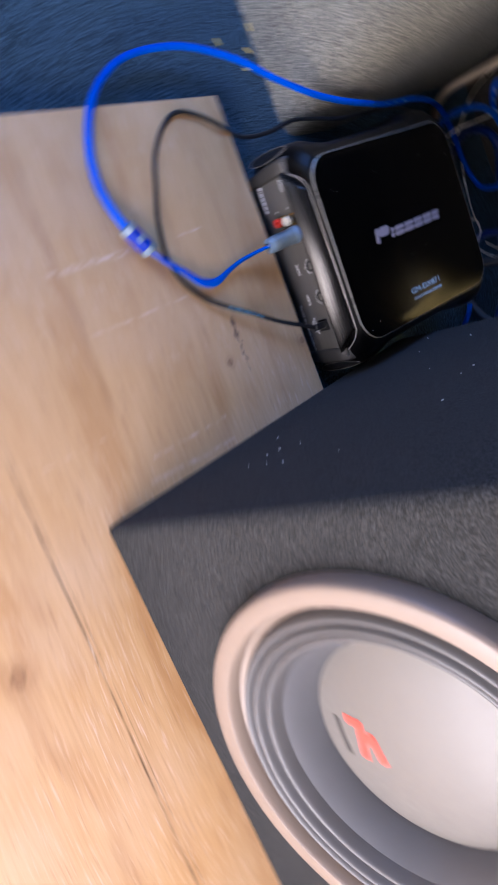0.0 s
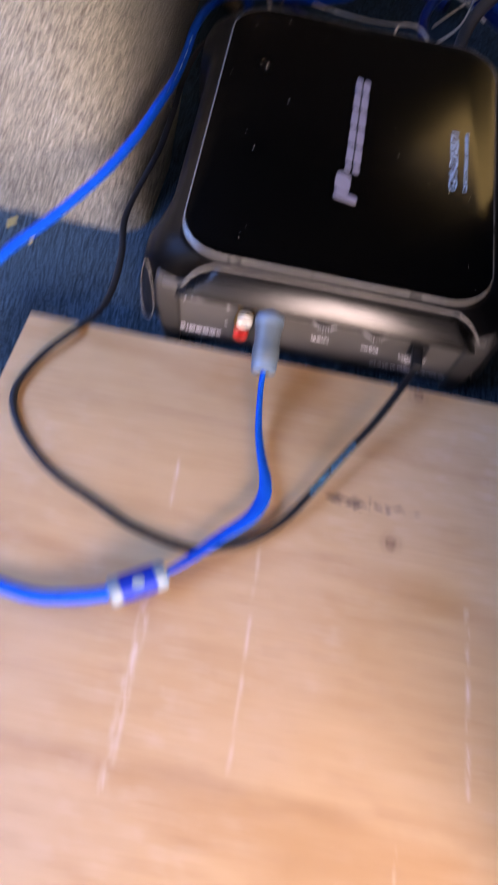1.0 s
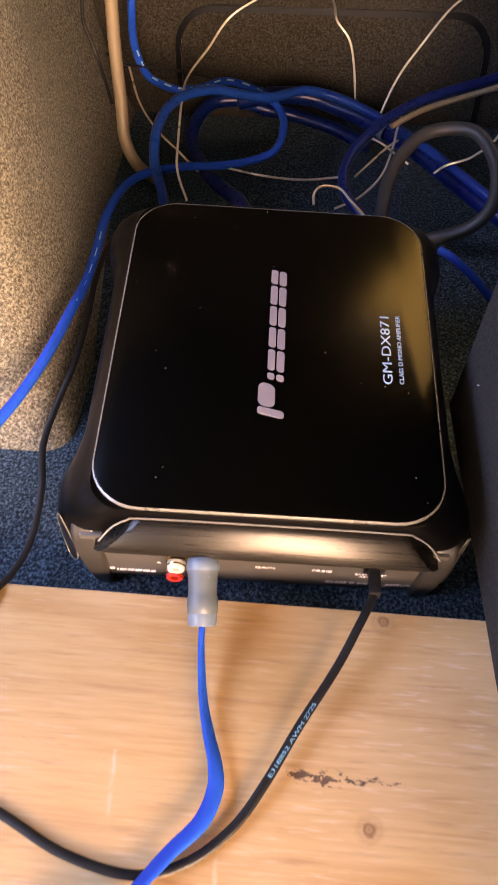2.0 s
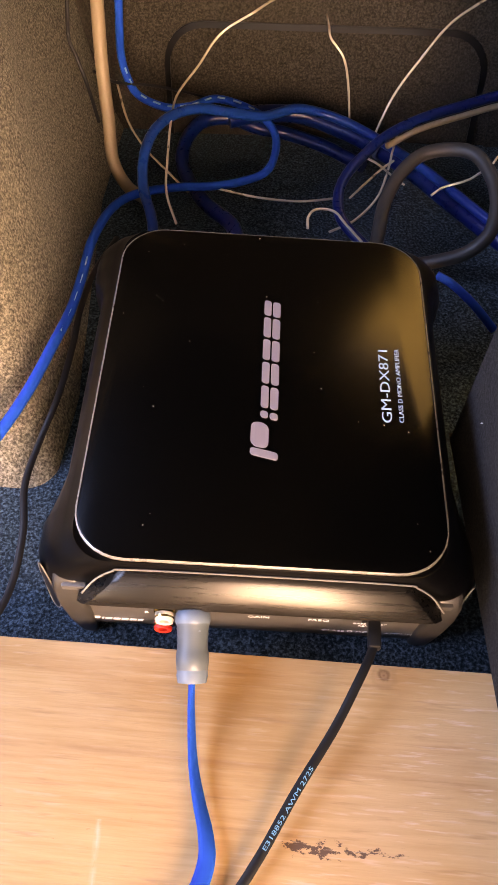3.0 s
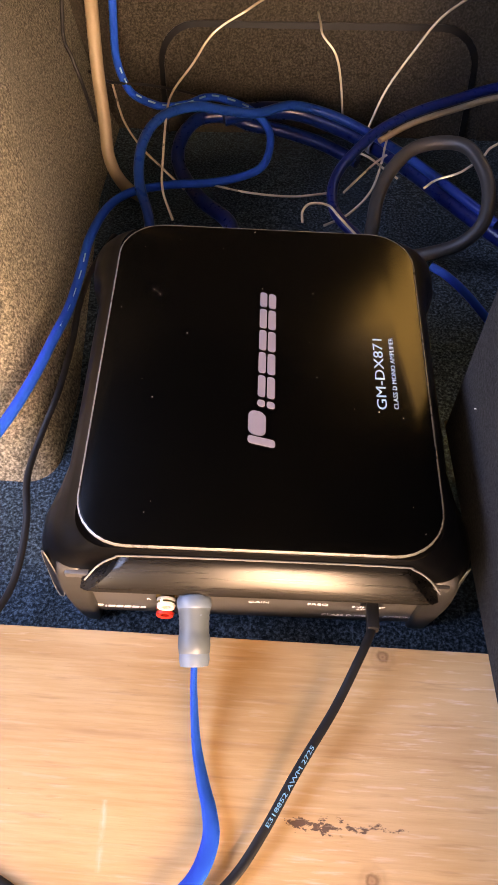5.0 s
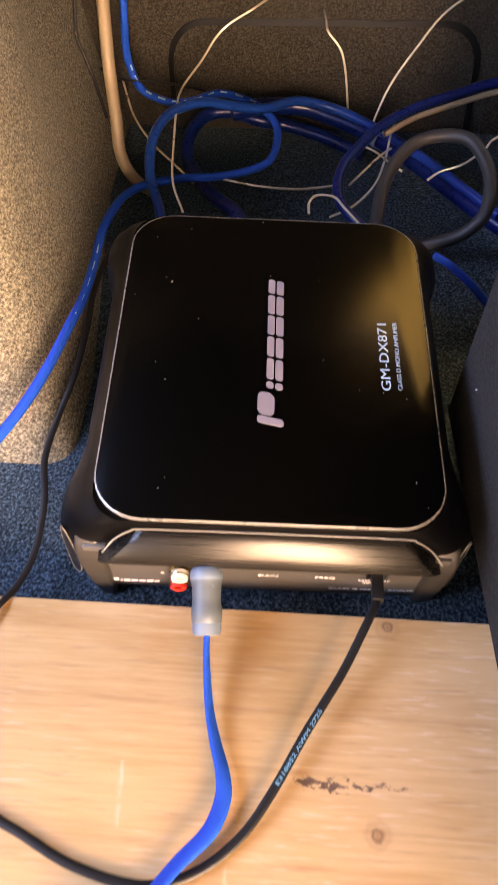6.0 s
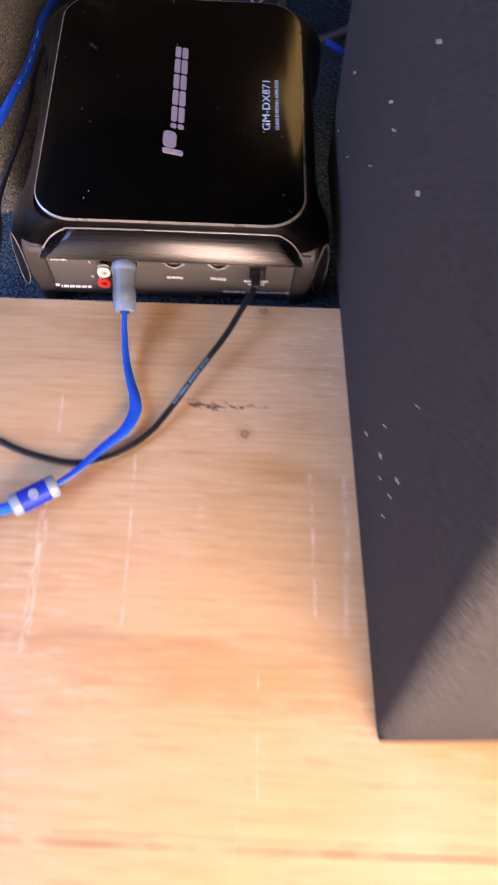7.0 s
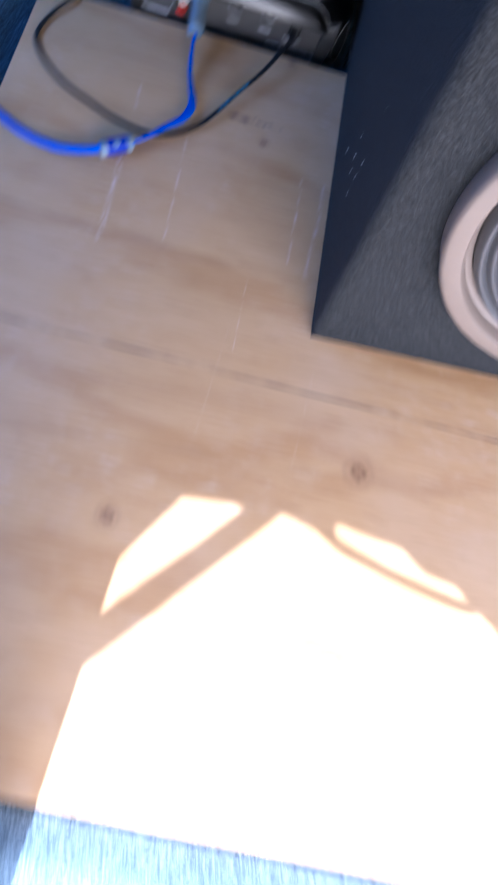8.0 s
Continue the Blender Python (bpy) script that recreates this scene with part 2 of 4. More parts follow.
def amp_front(name="gunmetal_front", k=1.0, metal=0.9, rough=0.24):
    m = Mat(name, rough=0.3, metal=metal, spec=0.5)
    n = m.noise(1.0, 4, m.scaled(14, 700, 700))
    m.color(m.mix(n, g3((0.105, 0.098, 0.088), k), g3((0.15, 0.141, 0.128), k)))
    m.rough(m.math("MULTIPLY_ADD", n, 0.12, rough))
    return m.m


M_AMPTOP, M_FRONT = amp_top(), amp_front(k=0.30, rough=0.22)
M_PANEL = amp_front("socket_panel_metal", 0.85, 0.5, 0.36)
M_POST = amp_front("satin_post_metal", 0.30, 0.4, 0.34)


# ---- mesh helpers ----
def mesh_of(name, bm, material, smooth=True):
    bmesh.ops.recalc_face_normals(bm, faces=bm.faces)
    me = bpy.data.meshes.new(name)
    bm.to_mesh(me)
    bm.free()
    if material:
        me.materials.append(material)
    if smooth:
        for p in me.polygons:
            p.use_smooth = True
        me.set_sharp_from_angle(angle=radians(38))
    return me


def part(name, bm, material, parent=None, label="", smooth=True):
    ob = new(name, mesh_of(name, bm, material, smooth))
    if parent is not None:
        ob.parent = parent
    if label:
        ob["label"] = label
    return ob


def thing(name, label, category, at=(0, 0, 0), group="", kind=""):
    ob = new(name)
    ob.location = at
    ob.empty_display_size = 0.02
    return tagged(ob, label, category, group, kind)


def box_bm(x0, x1, y0, y1, z0, z1, bevel=0.0, seg=2, bm=None):
    bm = bm or bmesh.new()
    r = bmesh.ops.create_cube(bm, size=1.0)
    for v in r["verts"]:
        v.co = Vector(((x0 + x1) / 2 + v.co.x * (x1 - x0), (y0 + y1) / 2 + v.co.y * (y1 - y0), (z0 + z1) / 2 + v.co.z * (z1 - z0)))
    if bevel:
        es = {e for v in r["verts"] for e in v.link_edges}
        bmesh.ops.bevel(bm, geom=list(es), offset=bevel, segments=seg, profile=0.5, affect="EDGES")
    return bm


def loft(loops, cap0=True, cap1=True, bm=None):
    """Joins closed loops of equal length by quads."""
    bm = bm or bmesh.new()
    rows = [[bm.verts.new(p) for p in lp] for lp in loops]
    n = len(rows[0])
    for a, b in zip(rows, rows[1:]):
        for i in range(n):
            bm.faces.new((a[i], a[(i + 1) % n], b[(i + 1) % n], b[i]))
    if cap0:
        bm.faces.new(rows[0][::-1])
    if cap1:
        bm.faces.new(rows[-1])
    return bm


def rrect(x0, x1, y0, y1, r, z, n=6):
    """A rounded rectangle in the plane z, anticlockwise."""
    out = []
    for cx, cy, a0 in ((x1 - r, y1 - r, 0), (x0 + r, y1 - r, 90), (x0 + r, y0 + r, 180), (x1 - r, y0 + r, 270)):
        for i in range(n + 1):
            a = radians(a0 + 90 * i / n)
            out.append(Vector((cx + r * math.cos(a), cy + r * math.sin(a), z)))
    return out


def spline(points, per=8):
    """Catmull-Rom through the points."""
    p = [Vector(q) for q in points]
    p = [2 * p[0] - p[1]] + p + [2 * p[-1] - p[-2]]
    out = []
    for i in range(1, len(p) - 2):
        a, b, c, d = p[i - 1:i + 3]
        for k in range(per):
            t = k / per
            out.append(0.5 * (2 * b + (c - a) * t + (2 * a - 5 * b + 4 * c - d) * t * t + (3 * b - a - 3 * c + d) * t ** 3))
    out.append(p[-2])
    return out


def tube(points, r, sides=10, per=8, flat=1.0, twist=(0, 0), up=(0, 0, 1), bm=None):
    """A swept cable; flat < 1 makes a ribbon with its width level, twist turns it from start to end in degrees."""
    path = spline(points, per)
    loops = []
    n = len(path)
    for i, q in enumerate(path):
        d = (path[min(i + 1, n - 1)] - path[max(i - 1, 0)]).normalized()
        side = d.cross(Vector(up))
        side = side.normalized() if side.length > 1e-4 else Vector((1, 0, 0))
        nor = side.cross(d).normalized()
        a0 = radians(twist[0] + (twist[1] - twist[0]) * i / (n - 1))
        s2, n2 = side * math.cos(a0) + nor * math.sin(a0), nor * math.cos(a0) - side * math.sin(a0)
        loops.append([q + s2 * (r * math.cos(2 * math.pi * k / sides)) + n2 * (r * flat * math.sin(2 * math.pi * k / sides)) for k in range(sides)])
    return loft(loops, bm=bm)


def lathe(profile, n=64, closed=False, bm=None):
    """Turns (radius, height) pairs round the z axis."""
    bm = bm or bmesh.new()
    rows = []
    for r, h in profile:
        if r < 1e-6:
            rows.append([bm.verts.new((0, 0, h))])
        else:
            rows.append([bm.verts.new((r * math.cos(2 * math.pi * k / n), r * math.sin(2 * math.pi * k / n), h)) for k in range(n)])
    pairs = list(zip(rows, rows[1:])) + ([(rows[-1], rows[0])] if closed else [])
    for a, b in pairs:
        for k in range(n):
            j = (k + 1) % n
            vs = [a[k % len(a)], a[j % len(a)], b[j % len(b)], b[k % len(b)]]
            vs = [v for i, v in enumerate(vs) if v not in vs[:i]]
            if len(vs) > 2:
                bm.faces.new(vs)
    return bm


def moved(bm, m):
    bmesh.ops.transform(bm, matrix=m, verts=bm.verts)
    return bm


def lettering(text, size, m, material, parent, name="lettering", wide=1.0, shear=0.0, thick=0.00008, align="LEFT"):
    """Built-in font turned into a thin mesh, at the pose m."""
    c = bpy.data.curves.new(name, "FONT")
    c.body, c.size, c.extrude, c.shear, c.align_x = text, size, thick, shear, align
    c.resolution_u = 3
    tmp = new(name + "_tmp", c)
    me = bpy.data.meshes.new_from_object(tmp.evaluated_get(bpy.context.evaluated_depsgraph_get()))
    bpy.data.objects.remove(tmp)
    bpy.data.curves.remove(c)
    me.transform(m @ Matrix.Diagonal((wide, 1, 1, 1)))
    me.materials.append(material)
    ob = new(name, me)
    ob.parent = parent
    return ob


# ---- the large structure ----
FLOOR_Z = -0.018


def ground_and_car():
    bm = bmesh.new()
    bmesh.ops.create_grid(bm, x_segments=8, y_segments=8, size=400)
    moved(bm, Matrix.Translation((0, 0, -0.62)))
    tagged(part("ground", bm, M_GROUND), "sunlit pale paved ground behind the car", "ground", kind="structure")
    # floor of the boot, in carpet with slow waves
    bm = bmesh.new()
    bmesh.ops.create_grid(bm, x_segments=90, y_segments=90, size=0.5)
    for v in bm.verts:
        v.co = Vector((v.co.x * 1.5 + 0.1, v.co.y * 1.22 - 0.06, 0))
        edge = max(0.0, -0.60 - v.co.y)
        v.co.z = FLOOR_Z - 0.001 + 0.0012 * noise.noise(v.co * 14) - edge * 0.8
    tagged(part("floor", bm, M_FLOOR), "dark blue-grey carpet on the boot floor", "floor", kind="structure")
    # sill carpet, paler than the floor: sunlight is put into its colour
    bm = bmesh.new()
    bmesh.ops.create_grid(bm, x_segments=60, y_segments=10, size=0.5)
    for v in bm.verts:
        v.co = Vector((v.co.x * 1.4 + 0.1, -0.6225 + v.co.y * 0.095, 0))
        v.co.z = FLOOR_Z + 0.001 + 0.001 * noise.noise(v.co * 30) - max(0.0, -0.60 - v.co.y) * 0.8
    ext = bmesh.ops.extrude_face_region(bm, geom=bm.faces[:])
    for g in ext["geom"]:
        if isinstance(g, bmesh.types.BMVert):
            g.co.z -= 0.0045
    tagged(part("trim", bm, M_SUNCARPET), "carpet strip along the boot sill, sunlight put into its pale blue-grey", "sill", kind="structure")
    # sunlit yellow wall far outside, over the seat, added to reflect in the amplifier
    bm = box_bm(0.3, 4.5, 4.0, 4.2, -0.62, 3.4)
    tagged(part("backdrop", bm, plain("ochre_render", (0.70, 0.52, 0.16), 0.9, vary=0.2, scale=3)), "sunlit ochre wall added outside the car to reflect in the amplifier", "wall", kind="structure")
    # side trim over the wheel arch: a leaning carpet wall with a rounded corner
    loops = []
    for k in range(15):
        h = k / 14
        z = FLOOR_Z - 0.004 + 0.40 * h
        lean = 0.085 * h ** 0.7 + 0.03 * h * h
        x1, y1, r = -0.214 - lean * 0.85, 0.090 + lean * 1.2, 0.016 + 0.16 * h
        row = [Vector((-0.80, y1, z)), Vector((-0.55, y1, z))]
        for i in range(11):
            a = radians(-90 + 9 * i)
            row.append(Vector((x1 - r + r * math.cos(a), y1 + r + r * math.sin(a), z)))
        row += [Vector((x1, y1 + r + 0.05, z)), Vector((x1 - 0.026, 0.36 + 0.03 * h, z)), Vector((x1 - 0.030, 0.62, z))]
        loops.append(row)
    bm = bmesh.new()
    rows = [[bm.verts.new(p + Vector((0.003 * noise.noise(p * 9), 0.003 * noise.noise(p * 9 + Vector((5, 0, 0))), 0))) for p in lp] for lp in loops]
    for a, b in zip(rows, rows[1:]):
        for i in range(len(a) - 1):
            bm.faces.new((a[i], a[i + 1], b[i + 1], b[i]))
    ext = bmesh.ops.extrude_face_region(bm, geom=bm.faces[:])
    for g in ext["geom"]:
        if isinstance(g, bmesh.types.BMVert):
            g.co += Vector((-0.05, 0.05, 0))
    tagged(part("wall_left", bm, M_TRIM), "grey-beige carpeted trim over the wheel arch", "side trim", kind="structure")
    # seat back wall at the far end, leaning away, with a sunk rounded cover
    bm = box_bm(-0.8, 0.055, 0.46, 0.52, FLOOR_Z - 0.06, 0.66, 0.0)
    # kept low on this side so the added ochre wall reaches the amplifier top
    box_bm(0.055, 0.76, 0.46, 0.52, FLOOR_Z - 0.06, 0.20, 0.0, bm=bm)
    bmesh.ops.subdivide_edges(bm, edges=[e for e in bm.edges if abs(e.verts[0].co.z - e.verts[1].co.z) > 0.2], cuts=6)
    for v in bm.verts:
        v.co.y += max(0.0, v.co.z) * 0.18
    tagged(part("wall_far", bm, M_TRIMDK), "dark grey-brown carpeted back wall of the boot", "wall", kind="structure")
    for name, boxes, mat, label, cat in (
            ("wall_right", ((0.76, 0.80, -0.62, 0.70, -0.06, 0.66),), M_TRIM, "grey carpeted side of the boot", "wall"),
            # gap left in the outer wall beside the blue fill lamp; no window is seen
            ("wall_outer", ((-0.86, -0.80, -0.66, 0.70, -0.06, 0.28), (-0.86, -0.80, -0.66, -0.62, 0.28, 0.66), (-0.86, -0.80, 0.28, 0.70, 0.28, 0.66)), M_TRIM, "grey carpeted outer side of the boot below an added window gap", "wall"),
            ("ceiling", ((-0.86, 0.80, -0.66, 0.72, 0.66, 0.70),), M_HEAD, "dark grey fabric headliner", "ceiling"),
            # pillar out of view, placed to end the sun patch on its left
            ("pillar", ((-0.36, -0.0905, -0.69, -0.62, -0.10, 0.60),), M_PLASTIC, "unseen dark plastic pillar added to shade the left of the board", "pillar"),
            ("bumper", ((-0.86, 0.80, -0.78, -0.668, -0.34, -0.075),), M_PLASTIC, "dark plastic rear bumper", "bumper")):
        bm = bmesh.new()
        for d in boxes:
            box_bm(*d, bm=bm)
        tagged(part(name, bm, mat), label, cat, kind="structure")
    # unseen raised tailgate: its edge follows the sun patch outline, moved up the sun's path
    lift = Vector((-0.05, -0.80, 1.0)) * 0.60
    edge = ((-0.80, -0.05), (-0.80, -0.44), (-0.079, -0.437), (-0.045, -0.381), (-0.013, -0.378), (0.022, -0.377), (0.054, -0.385), (0.058, -0.374), (0.070, -0.3765),
            (0.102, -0.380), (0.119, -0.393), (0.141, -0.3965), (0.152, -0.404), (0.174, -0.421), (0.25, -0.47), (0.80, -0.48), (0.80, -0.05))
    lo = [Vector((x, y, 0)) + lift for x, y in edge]
    tagged(part("tailgate", loft([lo, [p + Vector((0, 0, 0.03)) for p in lo]]), M_PAINT), "unseen dark raised tailgate, its edge shaped to outline the sun patch", "tailgate", kind="structure")


def pocket_cover():
    """Rounded cover in the far wall."""
    t = thing("pocket_cover", "dark carpeted rounded cover set in the back wall", "cover", kind="structure")
    outer = rrect(-0.205, 0.045, -0.060, 0.066, 0.03, 0)
    inner = rrect(-0.2005, 0.0400, -0.0555, 0.0620, 0.027, 0)

    def up(lp, d):
        return [Vector((p.x, 0.46 + 0.18 * max(0.0, p.y) - d, p.y)) for p in lp]
    part("rim", loft([up(outer, -0.004), up(outer, 0.001), up(inner, 0.0025), up(inner, -0.004)], False, False), M_PVCBLK, t)
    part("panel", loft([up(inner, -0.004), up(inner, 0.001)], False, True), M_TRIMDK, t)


def plywood_board():
    t = thing("plywood_board", "worn pine plywood board lying on the boot carpet", "board")
    bm = box_bm(-0.2495, 0.66, -0.5695, 0.0, FLOOR_Z, 0.0, 0.0012, 2)
    part("board", bm, M_PLY, t)
    # ragged ply layers along the sawn far edge
    for k, z in enumerate((-0.0045, -0.0090, -0.0135)):
        part("ply_layer", box_bm(-0.2485, 0.655, -0.004, 0.0006, z - 0.0016, z + 0.0006, 0.0002, 1), M_PLYEDGE, t)


# ---- the loudspeaker and its box ----
BOX = pose(0.0145, -0.2455, 0.0, 0, 0, 3.0)
TILT, SIDE = 0.07, 0.03
SUB_X, SUB_V, SUB_R = 0.166, 0.159, 0.1255


def on_baffle(x, v, out=0.0):
    """The pose of a fitting on the front board: its z axis points out of the front."""
    a = math.atan(TILT)
    m = BOX @ Matrix.Translation((x, TILT * v, v)) @ Matrix.Rotation(-a, 4, "X") @ Matrix.Rotation(radians(90), 4, "X")
    return m @ Matrix.Translation((0, 0, out))


def subwoofer_box():
    t = thing("subwoofer_box", "charcoal carpeted loudspeaker box standing on the board", "speaker box")
    t.matrix_world = BOX
    bm = bmesh.new()
    H, W, D = 0.33, 0.46, 0.378
    co = [(0, 0, 0.0005), (W, 0, 0.0005), (W, D, 0.0005), (0, D, 0.0005),
          (SIDE * H, TILT * H, H), (W, TILT * H, H), (W, D - 0.02, H), (SIDE * H, D - 0.02, H)]
    vs = [bm.verts.new(c) for c in co]
    for f in ((3, 2, 1, 0), (4, 5, 6, 7), (0, 1, 5, 4), (1, 2, 6, 5), (2, 3, 7, 6), (3, 0, 4, 7)):
        bm.faces.new([vs[i] for i in f])
    low = [e for e in bm.edges if max(v.co.z for v in e.verts) < 0.01]
    bmesh.ops.bevel(bm, geom=low, offset=0.0025, segments=2, profile=0.5, affect="EDGES")
    high = [e for e in bm.edges if max(v.co.z for v in e.verts) > 0.2]
    bmesh.ops.bevel(bm, geom=high, offset=0.008, segments=5, profile=0.5, affect="EDGES")
    body = part("body", bm, M_BOXC, t)
    cut = part("cutter", lathe([(0, -0.2), (0.108, -0.2), (0.108, 0.05), (0, 0.05)], 64), None)
    cut.matrix_world = on_baffle(SUB_X, SUB_V)
    mod = body.modifiers.new("hole", "BOOLEAN")
    mod.object, mod.operation = cut, "DIFFERENCE"
    bpy.context.view_layer.update()
    me = bpy.data.meshes.new_from_object(body.evaluated_get(bpy.context.evaluated_depsgraph_get()))
    bpy.data.objects.remove(body)
    bpy.data.objects.remove(cut)
    for name, front in (("front_baffle", True), ("shell", False)):
        bm = bmesh.new()
        bm.from_mesh(me)
        bm.normal_update()
        gone = [f for f in bm.faces if (f.normal.y < -0.985) != front]
        bmesh.ops.delete(bm, geom=gone, context="FACES")
        ob = new(name, bpy.data.meshes.new(name))
        bm.to_mesh(ob.data)
        bm.free()
        ob.data.materials.clear()
        ob.data.materials.append(M_BOXC)
        ob.parent = t


def subwoofer():
    t = thing("subwoofer", "round subwoofer with a silver dust cap in the box front", "loudspeaker")
    t.matrix_world = on_baffle(SUB_X, SUB_V)
    R = SUB_R
    part("frame_ring", lathe([(R, 0.0), (R, 0.0105), (R - 0.0012, 0.0130), (R - 0.003, 0.0140), (R - 0.012, 0.0135), (R - 0.0135, 0.012),
                              (R - 0.0145, 0.004), (R - 0.0185, 0.002), (R - 0.0185, -0.004), (R - 0.004, -0.004), (R - 0.004, 0.0)], 96, True), M_RING, t)
    prof = []
    for i in range(41):
        u = i / 40
        prof.append((0.1065 - 0.022 * u, 0.0045 + 0.0046 * abs(math.sin(math.pi * 3 * u)) + 0.004 * math.sin(math.pi * u) - 0.006 * u))
    prof += [(0.083, -0.006), (0.1065, -0.004)]
    part("surround", lathe(prof, 96, True), M_RUBBER, t)
    part("cone", lathe([(0.0850, -0.0015), (0.0835, -0.003), (0.0720, -0.0195), (0.0710, -0.024), (0.0835, -0.006)], 96, True), M_CONE, t)
    dome = [(0.0730 * math.sin(radians(a)) / math.sin(radians(40)), -0.0235 + 0.0135 * ((math.cos(radians(a)) - math.cos(radians(40))) / (1 - math.cos(radians(40))))) for a in range(40, -1, -4)]
    cap = part("dust_cap", lathe([(0.0730, -0.027)] + dome, 96), M_CAP, t)
    # badge: a grey bar and a red zigzag of three bars
    def badge(x0, y0, x1, y1, w, mat):
        bm = bmesh.new()
        d = Vector((x1 - x0, y1 - y0)).normalized()
        s = Vector((-d.y, d.x)) * w / 2
        lo = [Vector((p[0] + sg * s.x, p[1] + sg * s.y, 0)) for p, sg in (((x0, y0), 1), ((x0, y0), -1), ((x1, y1), -1), ((x1, y1), 1))]
        for p in lo:
            rr = math.hypot(p.x, p.y)
            a = math.asin(min(1, rr / 0.0730 * math.sin(radians(40))))
            p.z = -0.0235 + 0.0135 * ((math.cos(a) - math.cos(radians(40))) / (1 - math.cos(radians(40))))
        loft([lo, [p + Vector((0, 0, 0.0006)) for p in lo]], bm=bm)
        part("badge", bm, mat, cap, smooth=False)
    badge(-0.0185, -0.0537, 0.0065, -0.0537, 0.0042, M_PVCGREY)
    badge(-0.0198, -0.045, -0.0173, -0.0325, 0.0054, M_REDINK)
    badge(-0.0173, -0.035, 0.0065, -0.04, 0.0054, M_REDINK)
    badge(-0.006, -0.0362, -0.011, -0.0275, 0.0054, M_REDINK)
    badge(-0.0122, -0.0287, 0.0077, -0.0263, 0.0054, M_REDINK)


# ---- the amplifier ----
# it sits nose down and a little askew, its far feet on the rising carpet
AMP = Matrix.Translation((-0.1010, 0.1098, 0.0587)) @ Matrix.Rotation(radians(2.5), 4, "Z") @ Matrix.Rotation(radians(2.8), 4, "Y") @ Matrix.Rotation(radians(6.1), 4, "X") @ Matrix.Translation((0.1000, -0.1082, -0.0541))


def waisted(x0, x1, y0, y1, r, z, waist, n=8, m=14):
    """A rounded rectangle whose two long sides draw in between the corners."""
    def ease(u):
        u = min(1.0, max(0.0, u))
        return u * u * (3 - 2 * u)
    c = rrect(x0, x1, y0, y1, r, z, n)
    k = n + 1
    ya, yb = y0 + r, y1 - r
    down = [Vector((x0, yb + (ya - yb) * i / (m + 1), z)) for i in range(1, m + 1)]
    up = [Vector((x1, ya + (yb - ya) * i / (m + 1), z)) for i in range(1, m + 1)]
    out = c[:2 * k] + down + c[2 * k:] + up
    mid = (x0 + x1) / 2
    for p in out:
        w = waist * ease((p.y - y0 - 0.026) / 0.022) * ease((y1 - 0.024 - p.y) / 0.022)
        p.x += w if p.x < mid else -w
    return out


